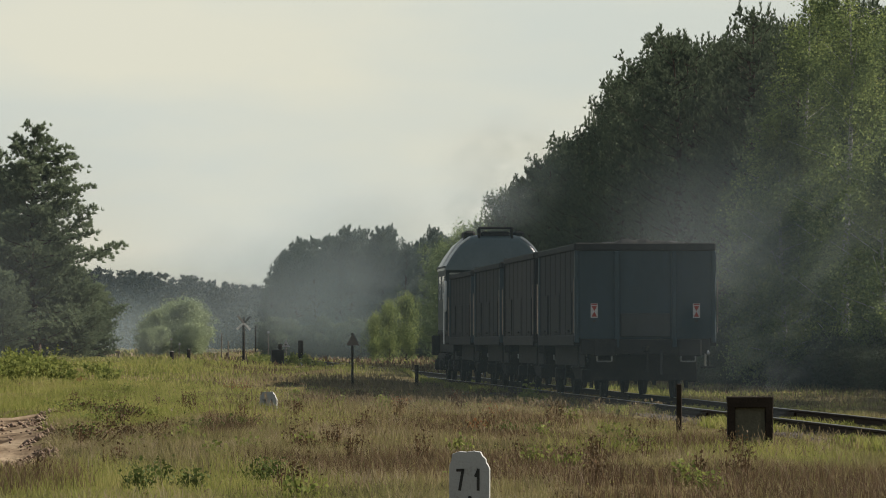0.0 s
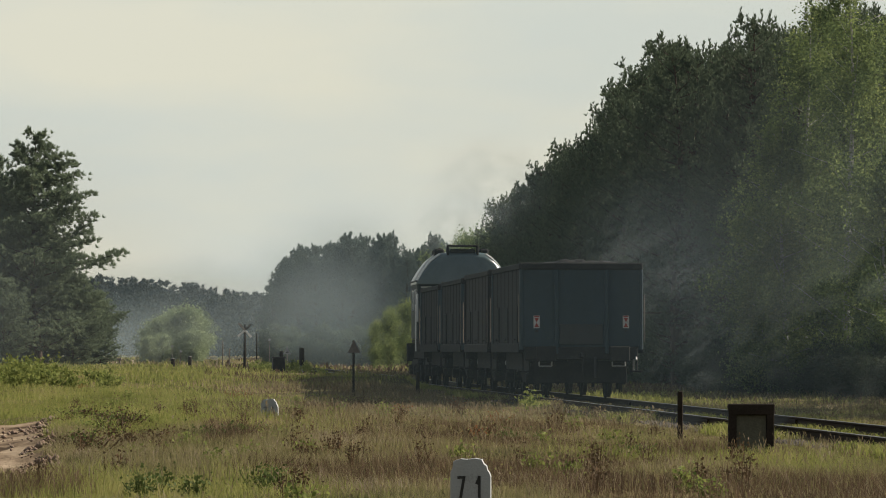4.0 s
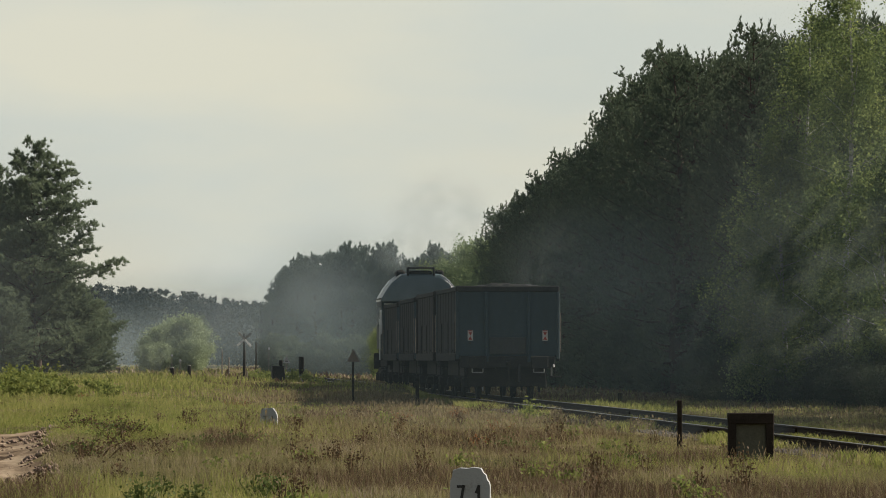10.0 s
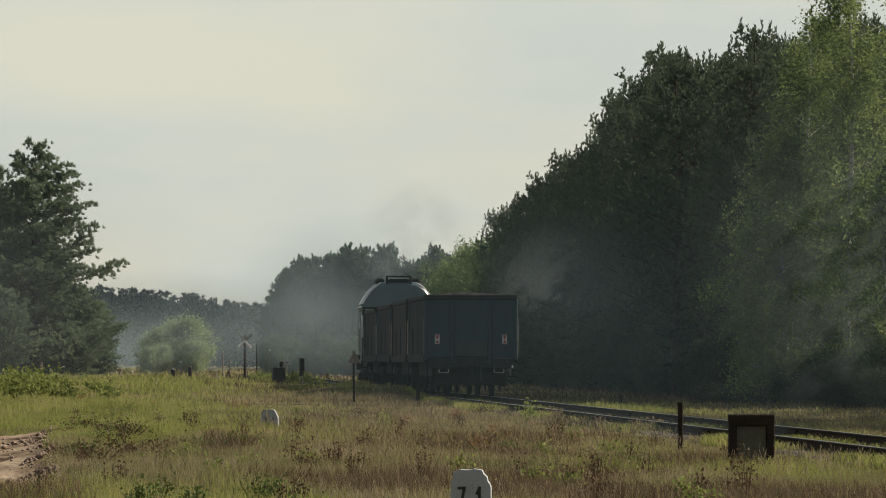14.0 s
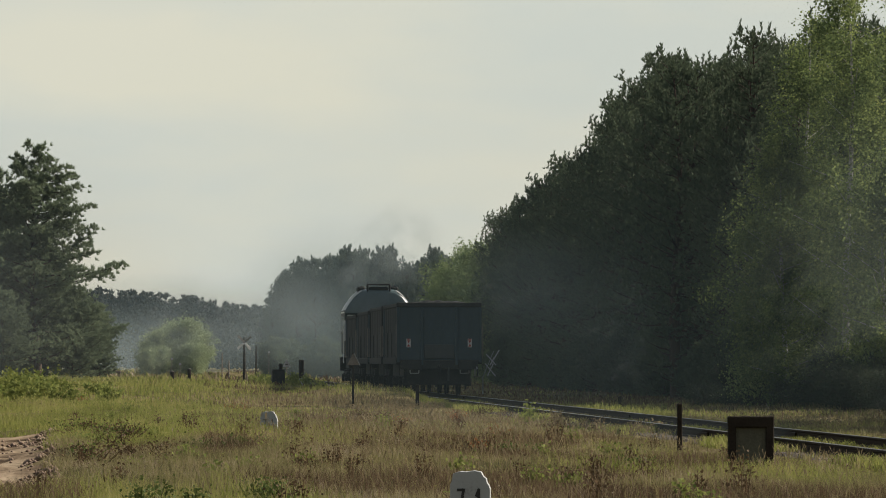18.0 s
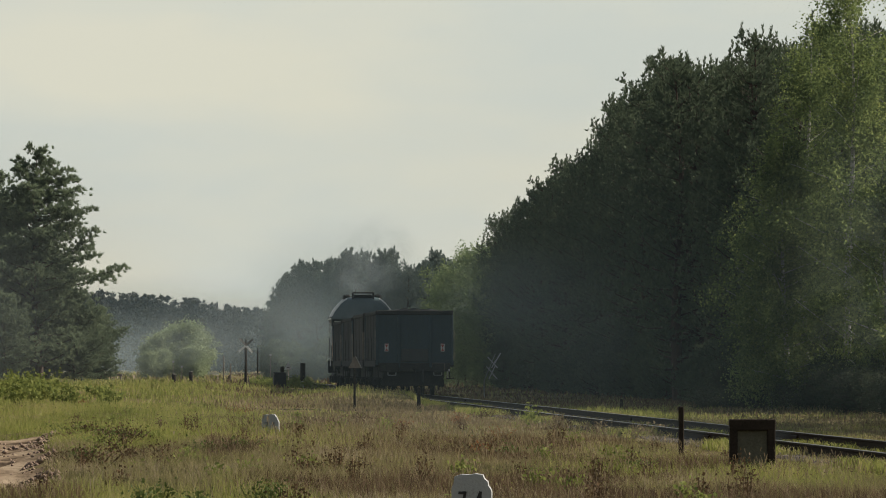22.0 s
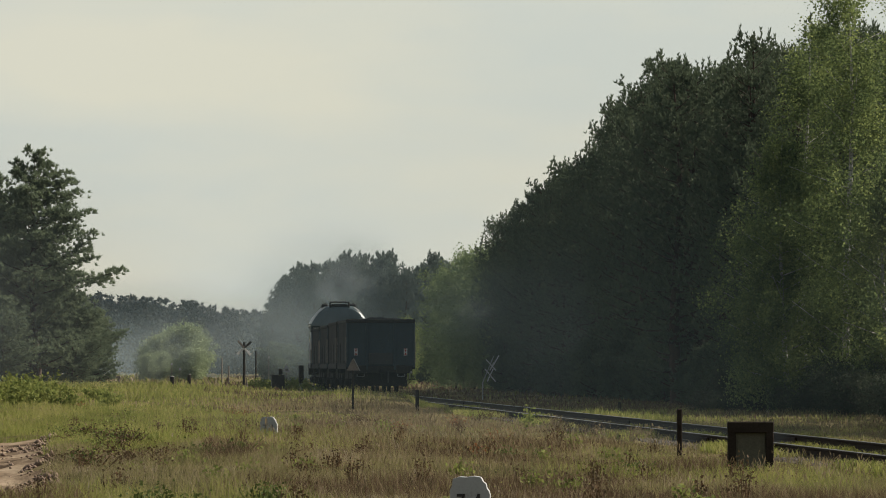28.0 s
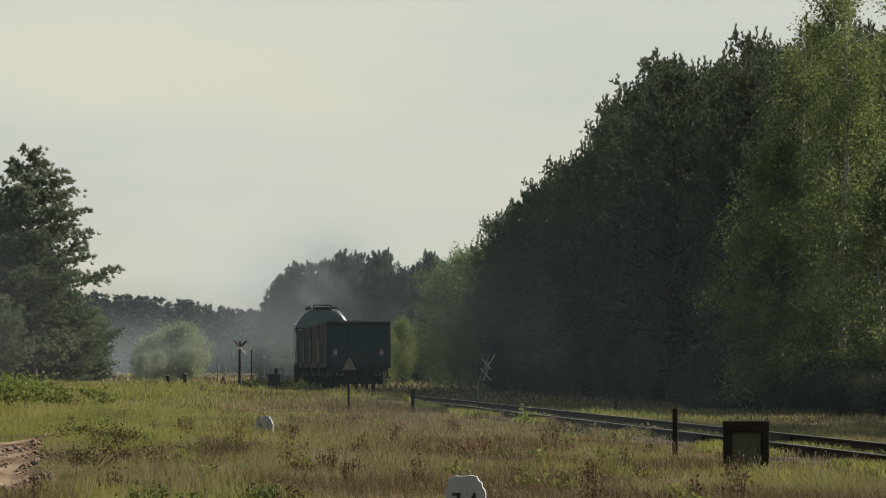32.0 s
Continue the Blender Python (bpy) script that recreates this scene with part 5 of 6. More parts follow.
    part("rail", Geo().box(-0.42, -0.04, z - 0.10, 0.42, 0.04, z, 0.01), MAT["grey_post"], s)
    for e in (-0.34, 0.34):
        part("leg", Geo().box(e - 0.04, -0.04, lie(x, y) - 0.2, e + 0.04, 0.04, z - 0.10, 0.01), MAT["grey_post"], s)
    # small pale signs beyond the crossing
    for px, top, y in ((304, 643, 320.0), (319, 652, 320.0), (476, 631, 300.0)):
        x = (px - 784) / FOCAL * y
        z = 1.16 - (top - 650) / FOCAL * y
        s = thing("road_sign", "small pale road sign beyond the crossing", "road sign", pose(x, y, 0, 0, 0, 25), "pale road signs")
        part("pole", Geo().tube((0, 0.03, lie(x, y) - 0.2), (0, 0.03, z), 0.02, n=8), MAT["grey_post"], s)
        part("plate", Geo().box(-0.08, -0.012, z - 0.15, 0.08, 0.012, z, 0.006), MAT["galv"], s, "pale sign plate")


build_markers()
build_crossing()


# ---- grass and weeds ----
def blades(x, y, r, height, width, lean=0.35):
    """Bent tapering blades rooted at x, y."""
    n = len(x)
    z = land(x, y) - 0.02
    a = r.uniform(0, 6.28, n)
    b = r.uniform(0, 6.28, n)
    h = height * r.uniform(0.45, 1.3, n)
    w = width * r.uniform(0.6, 1.4, n)
    lx, ly = np.cos(b) * lean * h * r.uniform(0.2, 1.2, n), np.sin(b) * lean * h * r.uniform(0.2, 1.2, n)
    sx, sy = np.cos(a) * w * 0.5, np.sin(a) * w * 0.5
    p = np.stack([x, y, z], -1)
    s = np.stack([sx, sy, np.zeros(n)], -1)
    mid = p + np.stack([lx * 0.35, ly * 0.35, h * 0.6], -1)
    tip = p + np.stack([lx, ly, h * (1 - 0.25 * lean)], -1)
    v = np.stack([p - s, p + s, mid + s * 0.8, tip, mid - s * 0.8], 1).reshape(-1, 3)
    k = 5 * np.arange(n)[:, None]
    return v, np.concatenate([k + np.array([[0, 1, 2, 4]])], 0), k + np.array([[4, 2, 3]]), tip


def poly_mesh(name, v, quads, tris, mat):
    me = bpy.data.meshes.new(name)
    loops = np.concatenate([quads.ravel(), tris.ravel()]).astype(np.int32)
    tot = np.concatenate([np.full(len(quads), 4), np.full(len(tris), 3)]).astype(np.int32)
    me.vertices.add(len(v))
    me.vertices.foreach_set("co", np.asarray(v, np.float32).ravel())
    me.loops.add(len(loops))
    me.loops.foreach_set("vertex_index", loops)
    me.polygons.add(len(tot))
    me.polygons.foreach_set("loop_start", np.concatenate([[0], np.cumsum(tot)[:-1]]).astype(np.int32))
    me.polygons.foreach_set("loop_total", tot)
    me.materials.append(mat)
    me.update(calc_edges=True)
    return me


def scatter(r, n, y0, y1, margin=1.5, power=1.0):
    """Places in the wedge of meadow before the eye, n of them."""
    y = (r.uniform(y0 ** (1 + power), y1 ** (1 + power), n)) ** (1 / (1 + power))
    x = r.uniform(-1, 1, n) * (0.103 * y + margin)
    return x, y


def patchy(x, y, s, seed):
    """Smooth wandering value from 0 to 1."""
    return 0.5 + 0.25 * (np.sin(x * s + 1.7 * seed + 1.3 * np.sin(y * s * 0.6)) + np.sin(y * s * 0.45 + 2.3 * seed + 1.1 * np.sin(x * s * 0.8)))


def spot(x, y, cx, cy, sx, sy):
    """One soft patch about a place in the meadow."""
    return np.exp(-((x - cx) / sx) ** 2 - ((y - cy) / sy) ** 2)


def off_track(x, y, near=1.75):
    return np.abs(x - track_x(y)) > near


def sandy(x, y):
    return (x + 0.0905 * y < 0.05 + 0.16 * np.sin(y * 2.1) * np.sin(y * 0.9 + 1)) & (y > 43) & (y < 71)


def build_grass():
    r = np.random.RandomState(7)
    jobs = [("meadow_grass", 400000, 31, 62, 0.20, 0.0042), ("meadow_grass", 270000, 60, 105, 0.19, 0.0068), ("meadow_grass", 90000, 100, 170, 0.21, 0.018), ("meadow_grass", 40000, 160, 290, 0.22, 0.05), ("meadow_grass", 45000, 280, 640, 0.42, 0.14)]
    for name, n, y0, y1, h, w in jobs:
        x, y = scatter(r, n, y0, y1)
        u = x - track_x(y)
        keep = ((u < -1.12) | (u > 1.35)) & ~sandy(x, y) & (r.uniform(0, 1, n) < 0.35 + 0.65 * patchy(x, y, 1.6, 1))
        x, y, u = x[keep], y[keep], u[keep]
        hh = h * (0.45 + 0.6 * patchy(x, y, 0.9, 2) + 0.55 * patchy(x, y, 4.2, 9) ** 2) * np.where(u > 1.3, 0.85, np.where(u > -2.0, 0.45, np.where(u > -2.6, 0.65, 1.0))) * np.where((u > -3.4) & (u < 0), 0.7, 1.0) * (1 + 0.9 * np.exp(-((y - 146) / 8.0) ** 2) * ((u > -3.4) & (u < 0))) * (1 - 0.38 * (u < -1.9) * (u > -7.5) * np.clip((y - 74) / 8, 0, 1) * np.clip((134 - y) / 8, 0, 1))
        dark = spot(x, y, 0.4, 66, 0.9, 4) + spot(x, y, 1.3, 45.5, 1.0, 2.2) + spot(x, y, -3.2, 57, 0.8, 3) + 0.7 * spot(x, y, 3.4, 37, 0.8, 2.5) + spot(x, y, -2.3, 100, 1.6, 6)
        green = (patchy(x, y, 0.5, 3) + 0.70 * np.clip((-0.012 * y - x) / (0.05 * y), 0, 1) * np.clip((y - 54) / 22, 0, 1) * (y < 235) - 0.05 * (y < 64) + r.normal(size=len(x)) * 0.13 + 0.75 * spot(x, y, 4.8, 118, 2.4, 16) * (u > 1.5) + 0.40 * spot(x, y, 2.1, 53, 1.0, 8) + 0.3 * spot(x, y, 3.6, 44, 0.7, 5) + 0.3 * spot(x, y, -1.6, 40, 0.8, 5) - 0.5 * dark) > 0.69
        brown = (patchy(x, y, 0.8, 11) + 0.6 * dark > np.where(y < 46, 0.60, np.where(y < 60, 0.65, 0.74))) & (r.uniform(0, 1, len(x)) < 0.8) & (u < -2) & ((x > -0.055 * y) | (y < 55))
        # browner blades beyond the track stand in for the wood's shade
        brown |= (u > 1.8) & (r.uniform(0, 1, len(x)) < np.where(y > 140, 0.65, 0.2)) & (spot(x, y, 4.8, 118, 2.4, 16) < 0.4)
        for sel, mat, lab in ((~green & ~brown, "grass", "dry straw-coloured meadow grass gone to seed"), (brown, "litter", "dark brown dead grass and low heather, also imitating shade by the wood"), (green & ~brown, "grass_green", "fresh yellow-green meadow grass")):
            v, q, t, tip = blades(x[sel], y[sel], r, hh[sel], w, 0.55)
            tagged(new(name, poly_mesh(name, v, q, t, MAT[mat])), lab, "grass", kind="stuff")
    # grass that has grown over the track bed, before, between and behind the rails
    for u0, u1, n, h in ((-1.6, -0.82, 34000, 0.19), (-0.66, 0.66, 26000, 0.14), (0.83, 1.5, 14000, 0.17)):
        y = r.uniform(36, 150, n)
        u = r.uniform(u0, u1, n)
        x = track_x(y) + u
        pt = patchy(x, y, 0.8, 31) * 0.6 + 0.4 * patchy(x, y, 3.1, 33)
        keep = r.uniform(0, 1, n) < np.clip(2.6 * pt - 0.85, 0.06, 1)
        x, y, pt = x[keep], y[keep], pt[keep]
        for sel, mat, lab in ((pt < 0.52, "grass", "dry grass grown over the track bed"), (pt >= 0.52, "grass_green", "green grass grown over the track bed")):
            v, q, t, tip = blades(x[sel], y[sel], r, h * (0.5 + 0.8 * pt[sel]), 0.013, 0.6)
            tagged(new("track_grass", poly_mesh("track_grass", v, q, t, MAT[mat])), lab, "grass", kind="stuff")
    # small-leaved herbs and litter that break up the blades
    for y0, y1, n, size in ((31, 62, 12000, 0.020), (60, 110, 16000, 0.030)):
        x, y = scatter(r, n, y0, y1)
        keep = off_track(x, y, 2.0) & ~sandy(x, y)
        x, y = x[keep], y[keep]
        pt = patchy(x, y, 2.3, 21)
        c = np.stack([x, y, land(x, y) + r.uniform(0.01, 0.13, len(x)) * (0.5 + pt)], -1)
        for sel, mat, lab in ((pt > 0.60, "litter", "brown low herbs and dead leaves in the meadow"), (pt < 0.42, "grass_green", "small green herbs in the meadow"), ((pt >= 0.42) & (pt <= 0.60), "grass", "dry herbs in the meadow")):
            v, f = leaves(c[sel], r, 1, size, 0.0)
            tagged(new("meadow_herbs", array_mesh("meadow_herbs", v, f, MAT[mat])), lab, "herbs", kind="stuff")
    # pale seed heads on stalks
    x, y = scatter(r, 46000, 33, 135)
    keep = off_track(x, y, 2.3) & ~sandy(x, y) & (patchy(x, y, 0.7, 5) > 0.45) & (r.uniform(0, 1, len(x)) < np.clip((x + 0.065 * y) / (0.05 * y), 0, 1)) & (x - track_x(y) < 0)
    x, y = x[keep], y[keep]
    z = land(x, y) + r.uniform(0.12, 0.30, len(x)) * np.where(y > 78, 0.75, 1.0)
    c = np.stack([x, y, z], -1)
    size = 0.008 + 0.00018 * y
    d = np.stack([r.normal(size=len(x)) * 0.35, r.normal(size=len(x)) * 0.35, np.ones(len(x))], -1)
    side = np.stack([np.cos(x * 91), np.sin(x * 91), np.zeros(len(x))], -1) * (0.30 * size)[:, None]
    v = np.stack([c - d * (size * 4)[:, None], c + side, c + d * size[:, None] * 1.6, c - side], 1).reshape(-1, 3)
    tagged(new("seed_heads", array_mesh("seed_heads", v, np.arange(len(v)).reshape(-1, 4), MAT["seed"])), "pale pinkish seed heads above the grass", "grass", kind="stuff")


def build_weed(name, label, mat, x, y, h, n, size, seed, spread=0.18, group=""):
    """A clump of weeds: stems with leaves in tufts."""
    r = np.random.RandomState(seed)
    w = thing(name, label, "weed", pose(x, y, lie(x, y)), group)
    g = Geo()
    cs = []
    for k in range(max(3, n // 14)):
        a = r.uniform(0, 6.28)
        tip = Vector((math.cos(a) * spread * r.uniform(0.3, 1.4), math.sin(a) * spread * r.uniform(0.3, 1.4), h * r.uniform(0.6, 1.05)))
        stem = Geo() if name == "dark_herb" else g
        stem.tube((tip.x * 0.2, tip.y * 0.2, -0.05), tip, 0.008, 0.004, 4, cap=False)
        if stem is not g:
            part("stalk", stem, MAT[mat], w)
        for j in range(7):
            f = r.uniform(0.3, 1.0)
            cs.append((tip.x * (0.2 + 0.8 * f), tip.y * (0.2 + 0.8 * f), tip.z * f))
    v, f = leaves(np.array(cs), r, 3, size, 0.05, -0.2)
    if name != "dark_herb":
        part("stalk", g, MAT[mat], w)
    part("foliage", array_mesh(name, v, f, MAT[mat]), None, w)
    return w


def build_weeds():
    r = random.Random(8)
    k = 0

    def put(name, label, mat, count, y0, y1, h, n, size, spread, lo=-0.095, hi=0.075, group=""):
        made = [build_weed(name, label, mat, 0, 0, h, n, size, 300 + j + int(y0), spread, group) for j in range(3)]
        done = 0
        for j in range(count * 4):
            y = r.uniform(y0, y1)
            x = r.uniform(lo, hi) * y
            if x - track_x(y) > -2.4 or sandy(x, y):
                continue
            if done < 3:
                made[done].matrix_basis = pose(x, y, lie(x, y), 0, 0, r.uniform(0, 360))
            else:
                c = copy_thing(made[done % 3], pose(x, y, lie(x, y), 0, 0, r.uniform(0, 360)))
            done += 1
            if done >= count:
                break

    put("dock_plant", "dry dark brown dock plant among the grass", "dock", 64, 36, 84, 0.27, 60, 0.030, 0.06, group="dock plants in the meadow")
    put("sorrel_clump", "rusty red sorrel clump in the meadow", "rust_weed", 8, 44, 110, 0.20, 80, 0.035, 0.22, hi=0.03, group="sorrel clumps in the meadow")
    put("weed_clump", "leafy green weed clump in the meadow", "weed_leaf", 34, 33, 100, 0.22, 70, 0.045, 0.16, group="green weeds in the meadow")
    # the leafy thicket at the rim of the meadow
    for j in range(26):
        y = r.uniform(112, 128)
        x = r.uniform(-0.1015, -0.088) * y if j < 20 else r.uniform(-0.088, -0.076) * y
        build_weed("tall_weed", "tall yellow-green leafy weeds at the meadow's rim", "weed_leaf", x, y, 0.62 * r.uniform(0.6, 1.25) * (1.0 if j < 20 else 0.6), 150, 0.085, 500 + j, 0.35, "tall weeds at the meadow's rim")
    # the overgrown bank where the track nears the crossing
    for j in range(22):
        y = r.uniform(192, 252)
        build_weed("bank_weed", "yellow-green tall weeds on the bank by the crossing", "weed_leaf", track_x(y) - r.uniform(1.7, 4.2), y, 0.50 * r.uniform(0.7, 1.2), 150, 0.10, 1000 + j, 0.55, "weeds by the crossing")
    build_weed("track_weed", "bright green weed growing beside the rail", "weed_leaf", 1.88, 96.0, 0.42, 80, 0.09, 640, 0.24)
    for j in range(14):
        y = r.uniform(72, 112)
        build_weed("trackside_weed", "dry brown dead weed beside the rail", "dock" if j % 2 else "seed", track_x(y) - r.uniform(1.3, 2.2), y, 0.24, 90, 0.03, 800 + j, 0.22, "dry weeds beside the rail")
    for j in range(5):
        y = r.uniform(34, 39)
        build_weed("dark_herb", "dark green bushy herb in the near meadow", "herb", r.uniform(-0.099, -0.035) * y, y, 0.22, 130, 0.035, 900 + j, 0.13, "dark herbs in the near meadow")
    # darker tufts of dead heather with a place of their own
    for j, (x, y, h, n, sp) in enumerate(((-2.2, 105, 0.22, 260, 0.42), (-1.7, 104, 0.20, 220, 0.40), (-3.15, 73, 0.16, 120, 0.22), (-2.45, 73, 0.16, 120, 0.22), (0.55, 57, 0.16, 260, 0.36), (1.0, 58.5, 0.15, 240, 0.34), (-3.6, 53, 0.18, 220, 0.35), (-1.4, 47, 0.16, 240, 0.35), (2.1, 50, 0.15, 200, 0.35), (1.4, 44, 0.14, 200, 0.30), (-3.5, 56, 0.18, 240, 0.32), (-3.2, 57.6, 0.16, 200, 0.30), (-3.85, 53, 0.18, 240, 0.34), (-4.1, 50.5, 0.18, 220, 0.30), (-2.8, 59, 0.15, 180, 0.28), (-4.5, 60, 0.22, 260, 0.40), (-4.9, 61, 0.22, 240, 0.35))):
        build_weed("heather_tuft", "dark brown tuft of dead heather in the meadow", ("dock", "dock", "herb")[j % 3], x, y, h, n, 0.034, 950 + j, sp, "heather tufts in the meadow")
    for j, (x, y) in enumerate(((-1.0, 90.0), (-0.75, 90.6))):
        build_weed("sorrel_clump", "rusty red sorrel clump in the meadow", "rust_weed", x, y, 0.18, 110, 0.035, 970 + j, 0.26, "sorrel clumps in the meadow")
    for j in range(5):
        build_weed("straw_tuft", "pale flattened straw beside the rail", "seed", track_x(82) - 1.05 + 0.08 * j, 81.0 + 0.9 * j, 0.13, 160, 0.05, 980 + j, 0.28, "straw beside the rail")
    for j in range(30):
        y = r.uniform(47, 74)
        build_weed("bank_shrub", "low dark heather on the sandy bank", ("dock", "herb", "weed_leaf")[j % 3], -0.0905 * y + r.uniform(0.25, 1.3), y, 0.20, 90, 0.035, 700 + j, 0.28, "heather on the sandy bank")


def build_clods():
    """Loose dirt clods on the sandy bank."""
    r = np.random.RandomState(12)
    n = 900
    y = r.uniform(43, 71, n)
    x = -0.0905 * y - np.abs(r.normal(size=n)) * 0.35 + 0.12
    size = r.uniform(0.015, 0.07, n) * r.uniform(0.5, 1, n)
    base = np.array([(1, 0, 0), (-1, 0, 0), (0, 1, 0), (0, -1, 0), (0, 0, 1), (0, 0, -0.4)], float)
    tri = np.array([(0, 2, 4), (2, 1, 4), (1, 3, 4), (3, 0, 4), (2, 0, 5), (1, 2, 5), (3, 1, 5), (0, 3, 5)])
    v = base[None] * size[:, None, None] * r.uniform(0.6, 1.3, (n, 6, 3)) + np.stack([x, y, land(x, y) + size * 0.2], -1)[:, None]
    f = tri[None] + 6 * np.arange(n)[:, None, None]
    tagged(new("dirt_clods", array_mesh("dirt_clods", v.reshape(-1, 3), f.reshape(-1, 3), MAT["clod"])), "loose brown dirt clods on the sandy bank", "dirt", kind="stuff")


build_grass()
build_weeds()
build_clods()


# ---- exhaust smoke and haze sheets ----
def smoke_material(name, dense, seed, floor=0.0, tint=(0.332, 0.375, 0.398)):
    m = bpy.data.materials.new(name)
    m.use_nodes = True
    n, l = m.node_tree.nodes, m.node_tree.links
    n.remove(n["Principled BSDF"])
    co = n.new("ShaderNodeTexCoord")
    flat = n.new("ShaderNodeVectorMath")
    flat.operation = "MULTIPLY"
    flat.inputs[1].default_value = (1, 0, 1)
    l.new(co.outputs["Object"], flat.inputs[0])
    ln = n.new("ShaderNodeVectorMath")
    ln.operation = "LENGTH"
    l.new(flat.outputs[0], ln.inputs[0])
    fall = n.new("ShaderNodeMapRange")
    fall.interpolation_type = "SMOOTHSTEP"
    fall.inputs[1].default_value, fall.inputs[2].default_value = 0.98, 0.05
    fall.inputs[3].default_value, fall.inputs[4].default_value = 0.0, 1.0
    l.new(ln.outputs["Value"], fall.inputs[0])
    ns = n.new("ShaderNodeTexNoise")
    ns.noise_dimensions = "4D"
    ns.inputs["W"].default_value = seed
    ns.inputs["Scale"].default_value, ns.inputs["Detail"].default_value = 1.6, 4.0
    l.new(co.outputs["Object"], ns.inputs["Vector"])
    cl = n.new("ShaderNodeMapRange")
    cl.inputs[1].default_value, cl.inputs[2].default_value, cl.inputs[3].default_value = 0.30, 0.68, floor
    l.new(ns.outputs["Fac"], cl.inputs[0])
    mul = n.new("ShaderNodeMath")
    mul.operation = "MULTIPLY"
    l.new(fall.outputs[0], mul.inputs[0])
    l.new(cl.outputs[0], mul.inputs[1])
    dn = n.new("ShaderNodeMath")
    dn.operation = "MULTIPLY"
    dn.inputs[1].default_value = dense
    l.new(mul.outputs[0], dn.inputs[0])
    df, tl, clr = n.new("ShaderNodeBsdfDiffuse"), n.new("ShaderNodeBsdfTranslucent"), n.new("ShaderNodeBsdfTransparent")
    for b in (df, tl):
        b.inputs["Color"].default_value = (*tint, 1)
    half = n.new("ShaderNodeMixShader")
    half.inputs[0].default_value = 0.5
    l.new(df.outputs[0], half.inputs[1])
    l.new(tl.outputs[0], half.inputs[2])
    mix = n.new("ShaderNodeMixShader")
    l.new(dn.outputs[0], mix.inputs[0])
    l.new(clr.outputs[0], mix.inputs[1])
    l.new(half.outputs[0], mix.inputs[2])
    l.new(mix.outputs[0], n["Material Output"].inputs["Surface"])
    return m


def puff_mesh(mat):
    """A translucent dish-shaped sheet bulging towards the camera, of unit half width."""
    v, f = [(0, -0.42, 0)], []
    rings, n = 8, 28
    for k in range(1, rings + 1):
        rr = k / rings
        for i in range(n):
            a = 2 * math.pi * i / n
            v.append((rr * math.cos(a), -0.42 * (1 - rr ** 2), rr * math.sin(a)))
    f = [(0, 1 + i, 1 + (i + 1) % n) for i in range(n)]
    for k in range(rings - 1):
        for i in range(n):
            j = (i + 1) % n
            f.append((1 + k * n + i, 1 + (k + 1) * n + i, 1 + (k + 1) * n + j, 1 + k * n + j))
    me = bpy.data.meshes.new("smoke_haze_sheet")
    me.from_pydata(v, [], f)
    me.materials.append(mat)
    me.polygons.foreach_set("use_smooth", [True] * len(me.polygons))
    return me


PUFFS = []


def puff(label, mesh, rx, rz, rows):
    """One rigid sheet of smoke or haze that drifts: rows of seconds and place."""
    ob = tagged(new("smoke_haze_sheet", mesh), label, "smoke", "exhaust smoke of the locomotive")
    ob.scale = (rx, (rx + rz) * 0.35, rz)
    PUFFS.append((ob, rows))


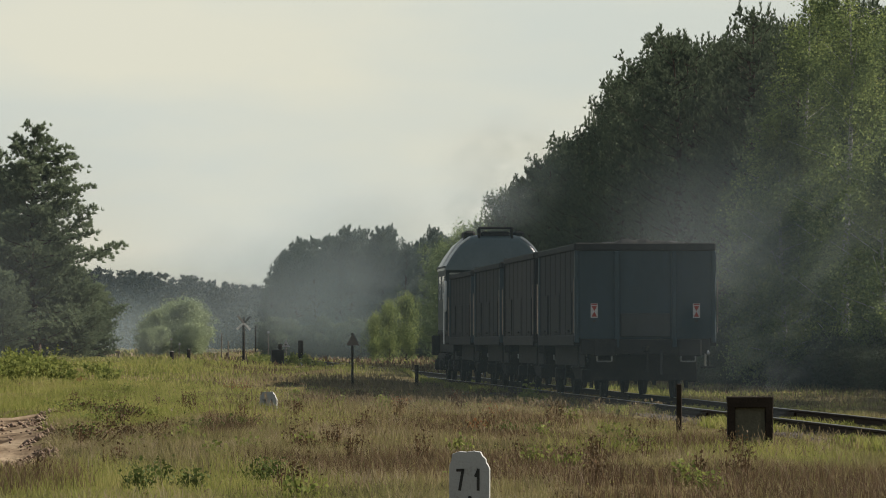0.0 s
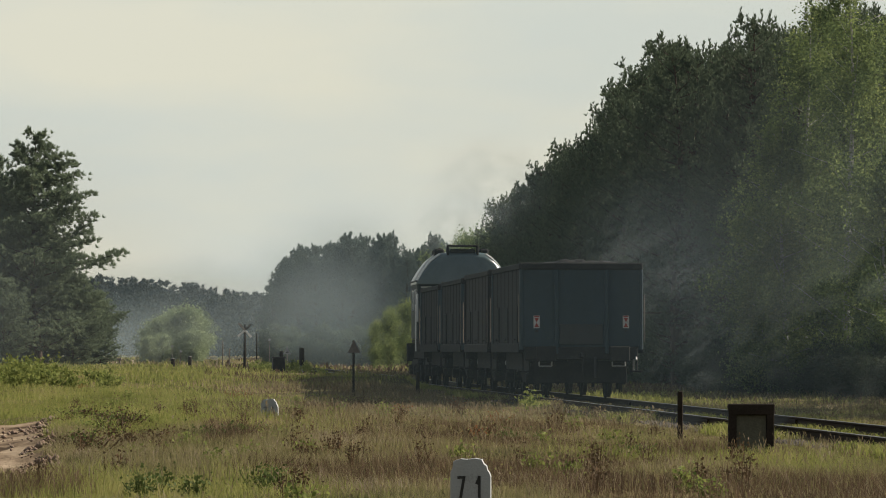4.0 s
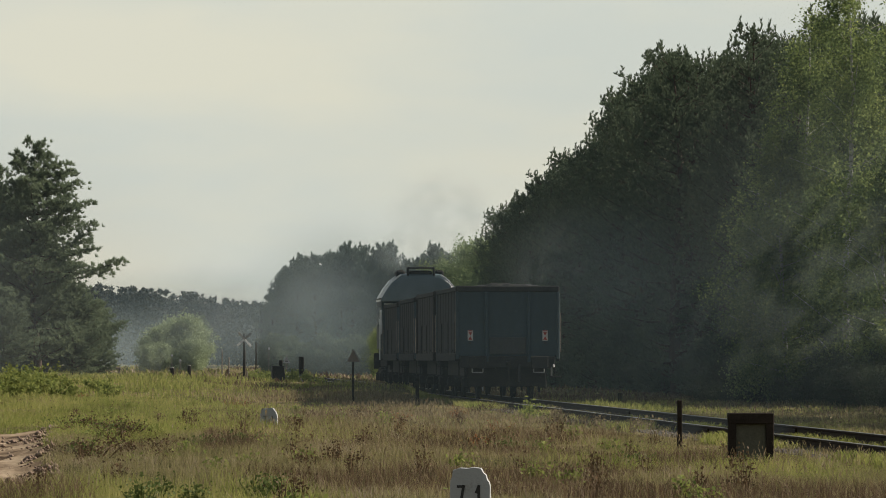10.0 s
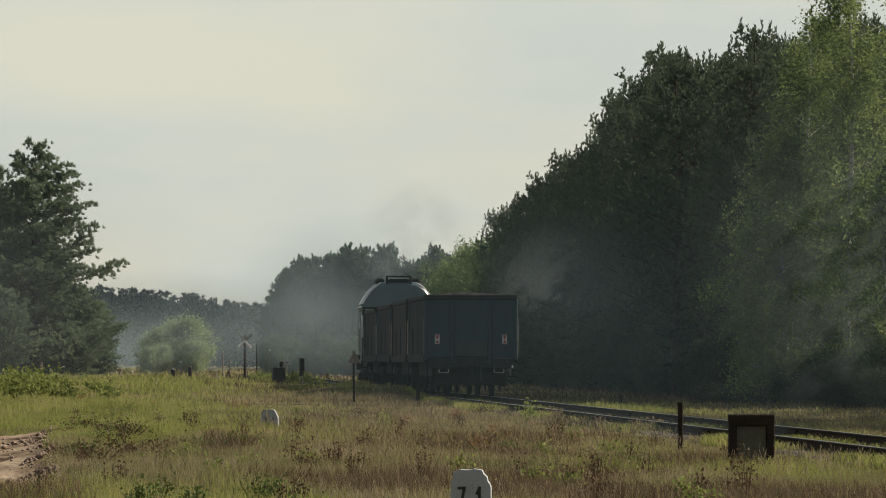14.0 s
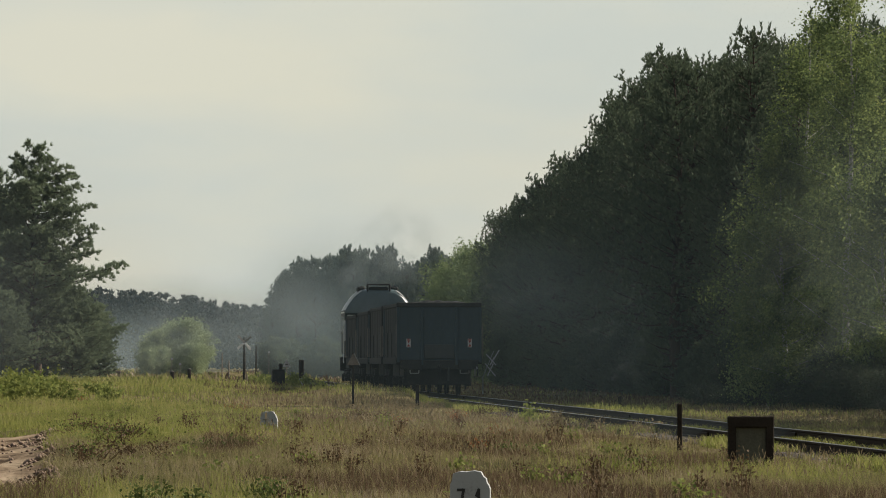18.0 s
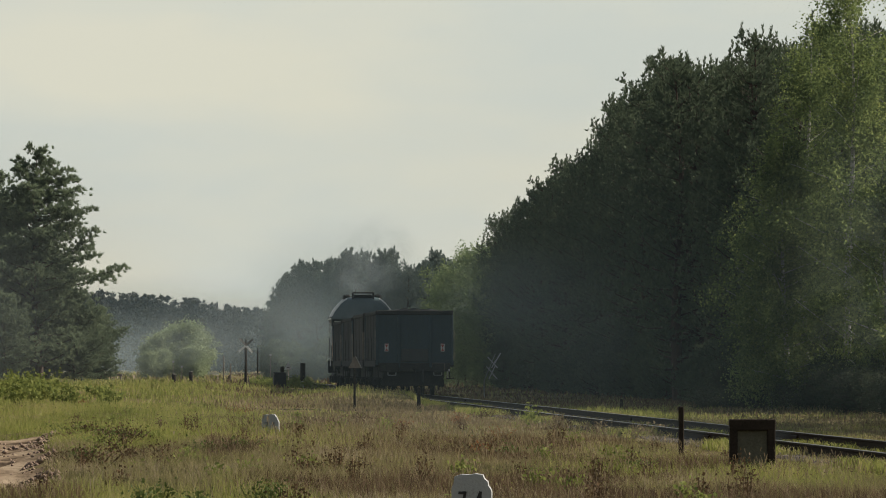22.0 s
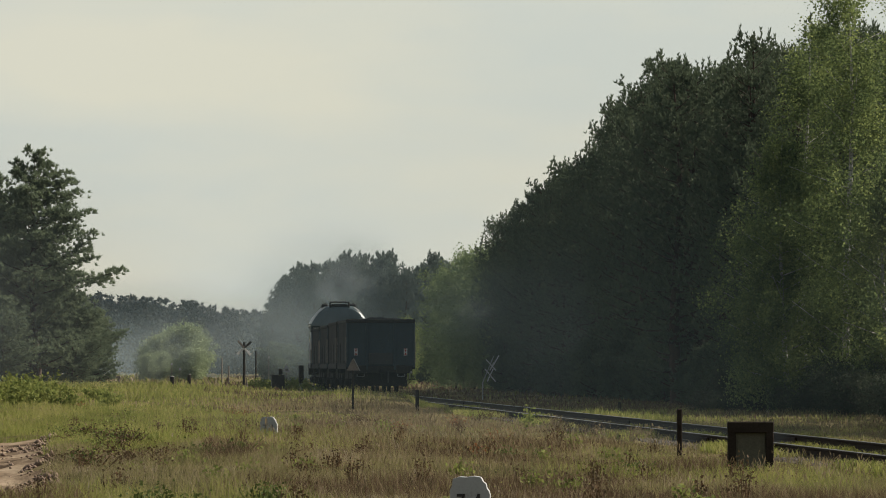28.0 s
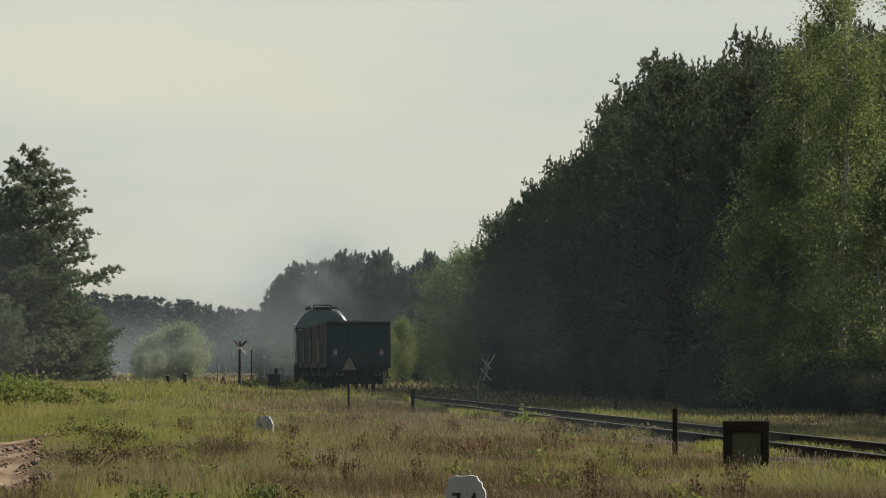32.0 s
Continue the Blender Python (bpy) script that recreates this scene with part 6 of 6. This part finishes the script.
def build_smoke():
    r = random.Random(17)
    mats = [smoke_material("exhaust_smoke", 0.34, 1.0), smoke_material("pale_smoke", 0.25, 7.7, 0.35), smoke_material("wood_haze_sheet", 0.125, 2.6, 0.8), smoke_material("field_haze", 0.34, 5.1, 0.85, (0.305, 0.372, 0.392)), smoke_material("far_haze", 0.52, 3.3, 0.9, (0.300, 0.362, 0.375)), smoke_material("meadow_haze", 0.145, 4.4, 0.85), smoke_material("glare_sheet", 0.055, 6.2, 0.9, (0.28, 0.38, 0.43))]
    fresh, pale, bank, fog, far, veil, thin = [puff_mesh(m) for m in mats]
    stack = 4 * WAGON_L + 7.0
    every = [2.0 * k for k in range(17)]

    def over_stack(t, dx, dy, dz):
        y = tail_at(t) + stack + dy
        return (track_x(y) + dx, y, 4.5 + dz)

    # the plume that goes with the locomotive
    for k in range(2):
        size = 1.5 + 1.3 * k
        ph = r.uniform(0, 6)
        dx, dy, dz = 0.1 + 1.1 * k, 3.0 - 1.5 * k, 0.7 + 1.4 * k
        puff("thin grey exhaust above the locomotive", fresh, size, size * 0.85, [(t, over_stack(t, dx + 0.25 * math.sin(t * 0.8 + ph), dy, dz + 0.15 * math.sin(t * 1.1 + ph))) for t in every])
    # smoke sinking beside the locomotive, away from the sun
    for k in range(3):
        size = r.uniform(3.2, 4.0)
        ph = r.uniform(0, 6)
        dx, dy, dz = -1.6 - 3.0 * k + r.uniform(-0.4, 0.4), r.uniform(6, 40), -0.6 - 0.30 * k + r.uniform(-0.9, 0.9)
        puff("pale smoke sinking beside the locomotive", pale, size, size * 0.85, [(t, over_stack(t, dx + 0.3 * math.sin(t * 0.5 + ph), dy, dz + 0.2 * math.sin(t * 0.7 + ph))) for t in every])
    # smoke that trails back from the stack towards the wood
    puff("grey exhaust trailing back towards the wood", pale, 4.2, 3.2, [(t, over_stack(t, 6.1 + 0.2 * math.sin(t * 0.6), -11.0, -0.2)) for t in every])
    # sheet before the wood, added to lift its darks like smoke haze; follows slowly
    puff("thin translucent sheet imitating smoke haze in the wake of the train", bank, 6.4, 4.8, [(t, (track_x(128 + 2.5 * t) + 8.4, 128 + 2.5 * t, 2.0 + 0.03 * t)) for t in (0, 8, 16, 24, 32)])
    # sheet along the edge of the wood, added to haze its darks
    puff("thin translucent sheet imitating haze along the edge of the wood", bank, 6.4, 5.8, [(t, (8.6 + 0.009 * t * t, 84 + 0.9 * t, 3.5 + 0.02 * t)) for t in (0, 4, 8, 12, 16, 20, 24, 28, 32)])
    # faint sheet before the train, added to lift all darks like veiling glare
    puff("very faint sheet added to lift the darks across the view", thin, 12.0, 8.5, [(t, (3.6 - 0.03 * t, 78, 1.8)) for t in (0, 32)])
    # sheets imitating haze over the fields past the crossing and before the meadow's pines
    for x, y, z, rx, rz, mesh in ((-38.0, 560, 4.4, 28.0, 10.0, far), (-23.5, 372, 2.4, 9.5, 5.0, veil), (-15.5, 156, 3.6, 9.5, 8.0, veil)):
        puff("thin bluish sheet imitating haze low over the fields", mesh, rx, rz, [(t, (x - 0.03 * t, y, z)) for t in (0, 16, 32)])
    # sheet imitating smoke haze before the pine clump
    puff("thin translucent sheet imitating smoke haze before the pine clump", fog, 10.5, 8.4, [(t, (-8.0 - 0.04 * t, 340, 5.2)) for t in (0, 16, 32)])


build_smoke()


# ---- what moves ----
def motions():
    secs = [float(k) for k in range(33)]
    for ob, ahead in TRAIN:
        walk(ob, [(t, train_pose(t, ahead)) for t in secs])
    for ws, wy, radius in WHEELSETS:
        rows = []
        for k in range(161):
            t = 0.2 * k
            turned = -math.degrees((tail_at(t) - tail_at(0)) / math.cos(radians(TRACK_TURN)) / radius)
            rows.append((t, pose(0, wy, radius, turned % 360)))
        walk(ws, rows)
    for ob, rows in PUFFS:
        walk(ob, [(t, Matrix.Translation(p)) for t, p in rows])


motions()
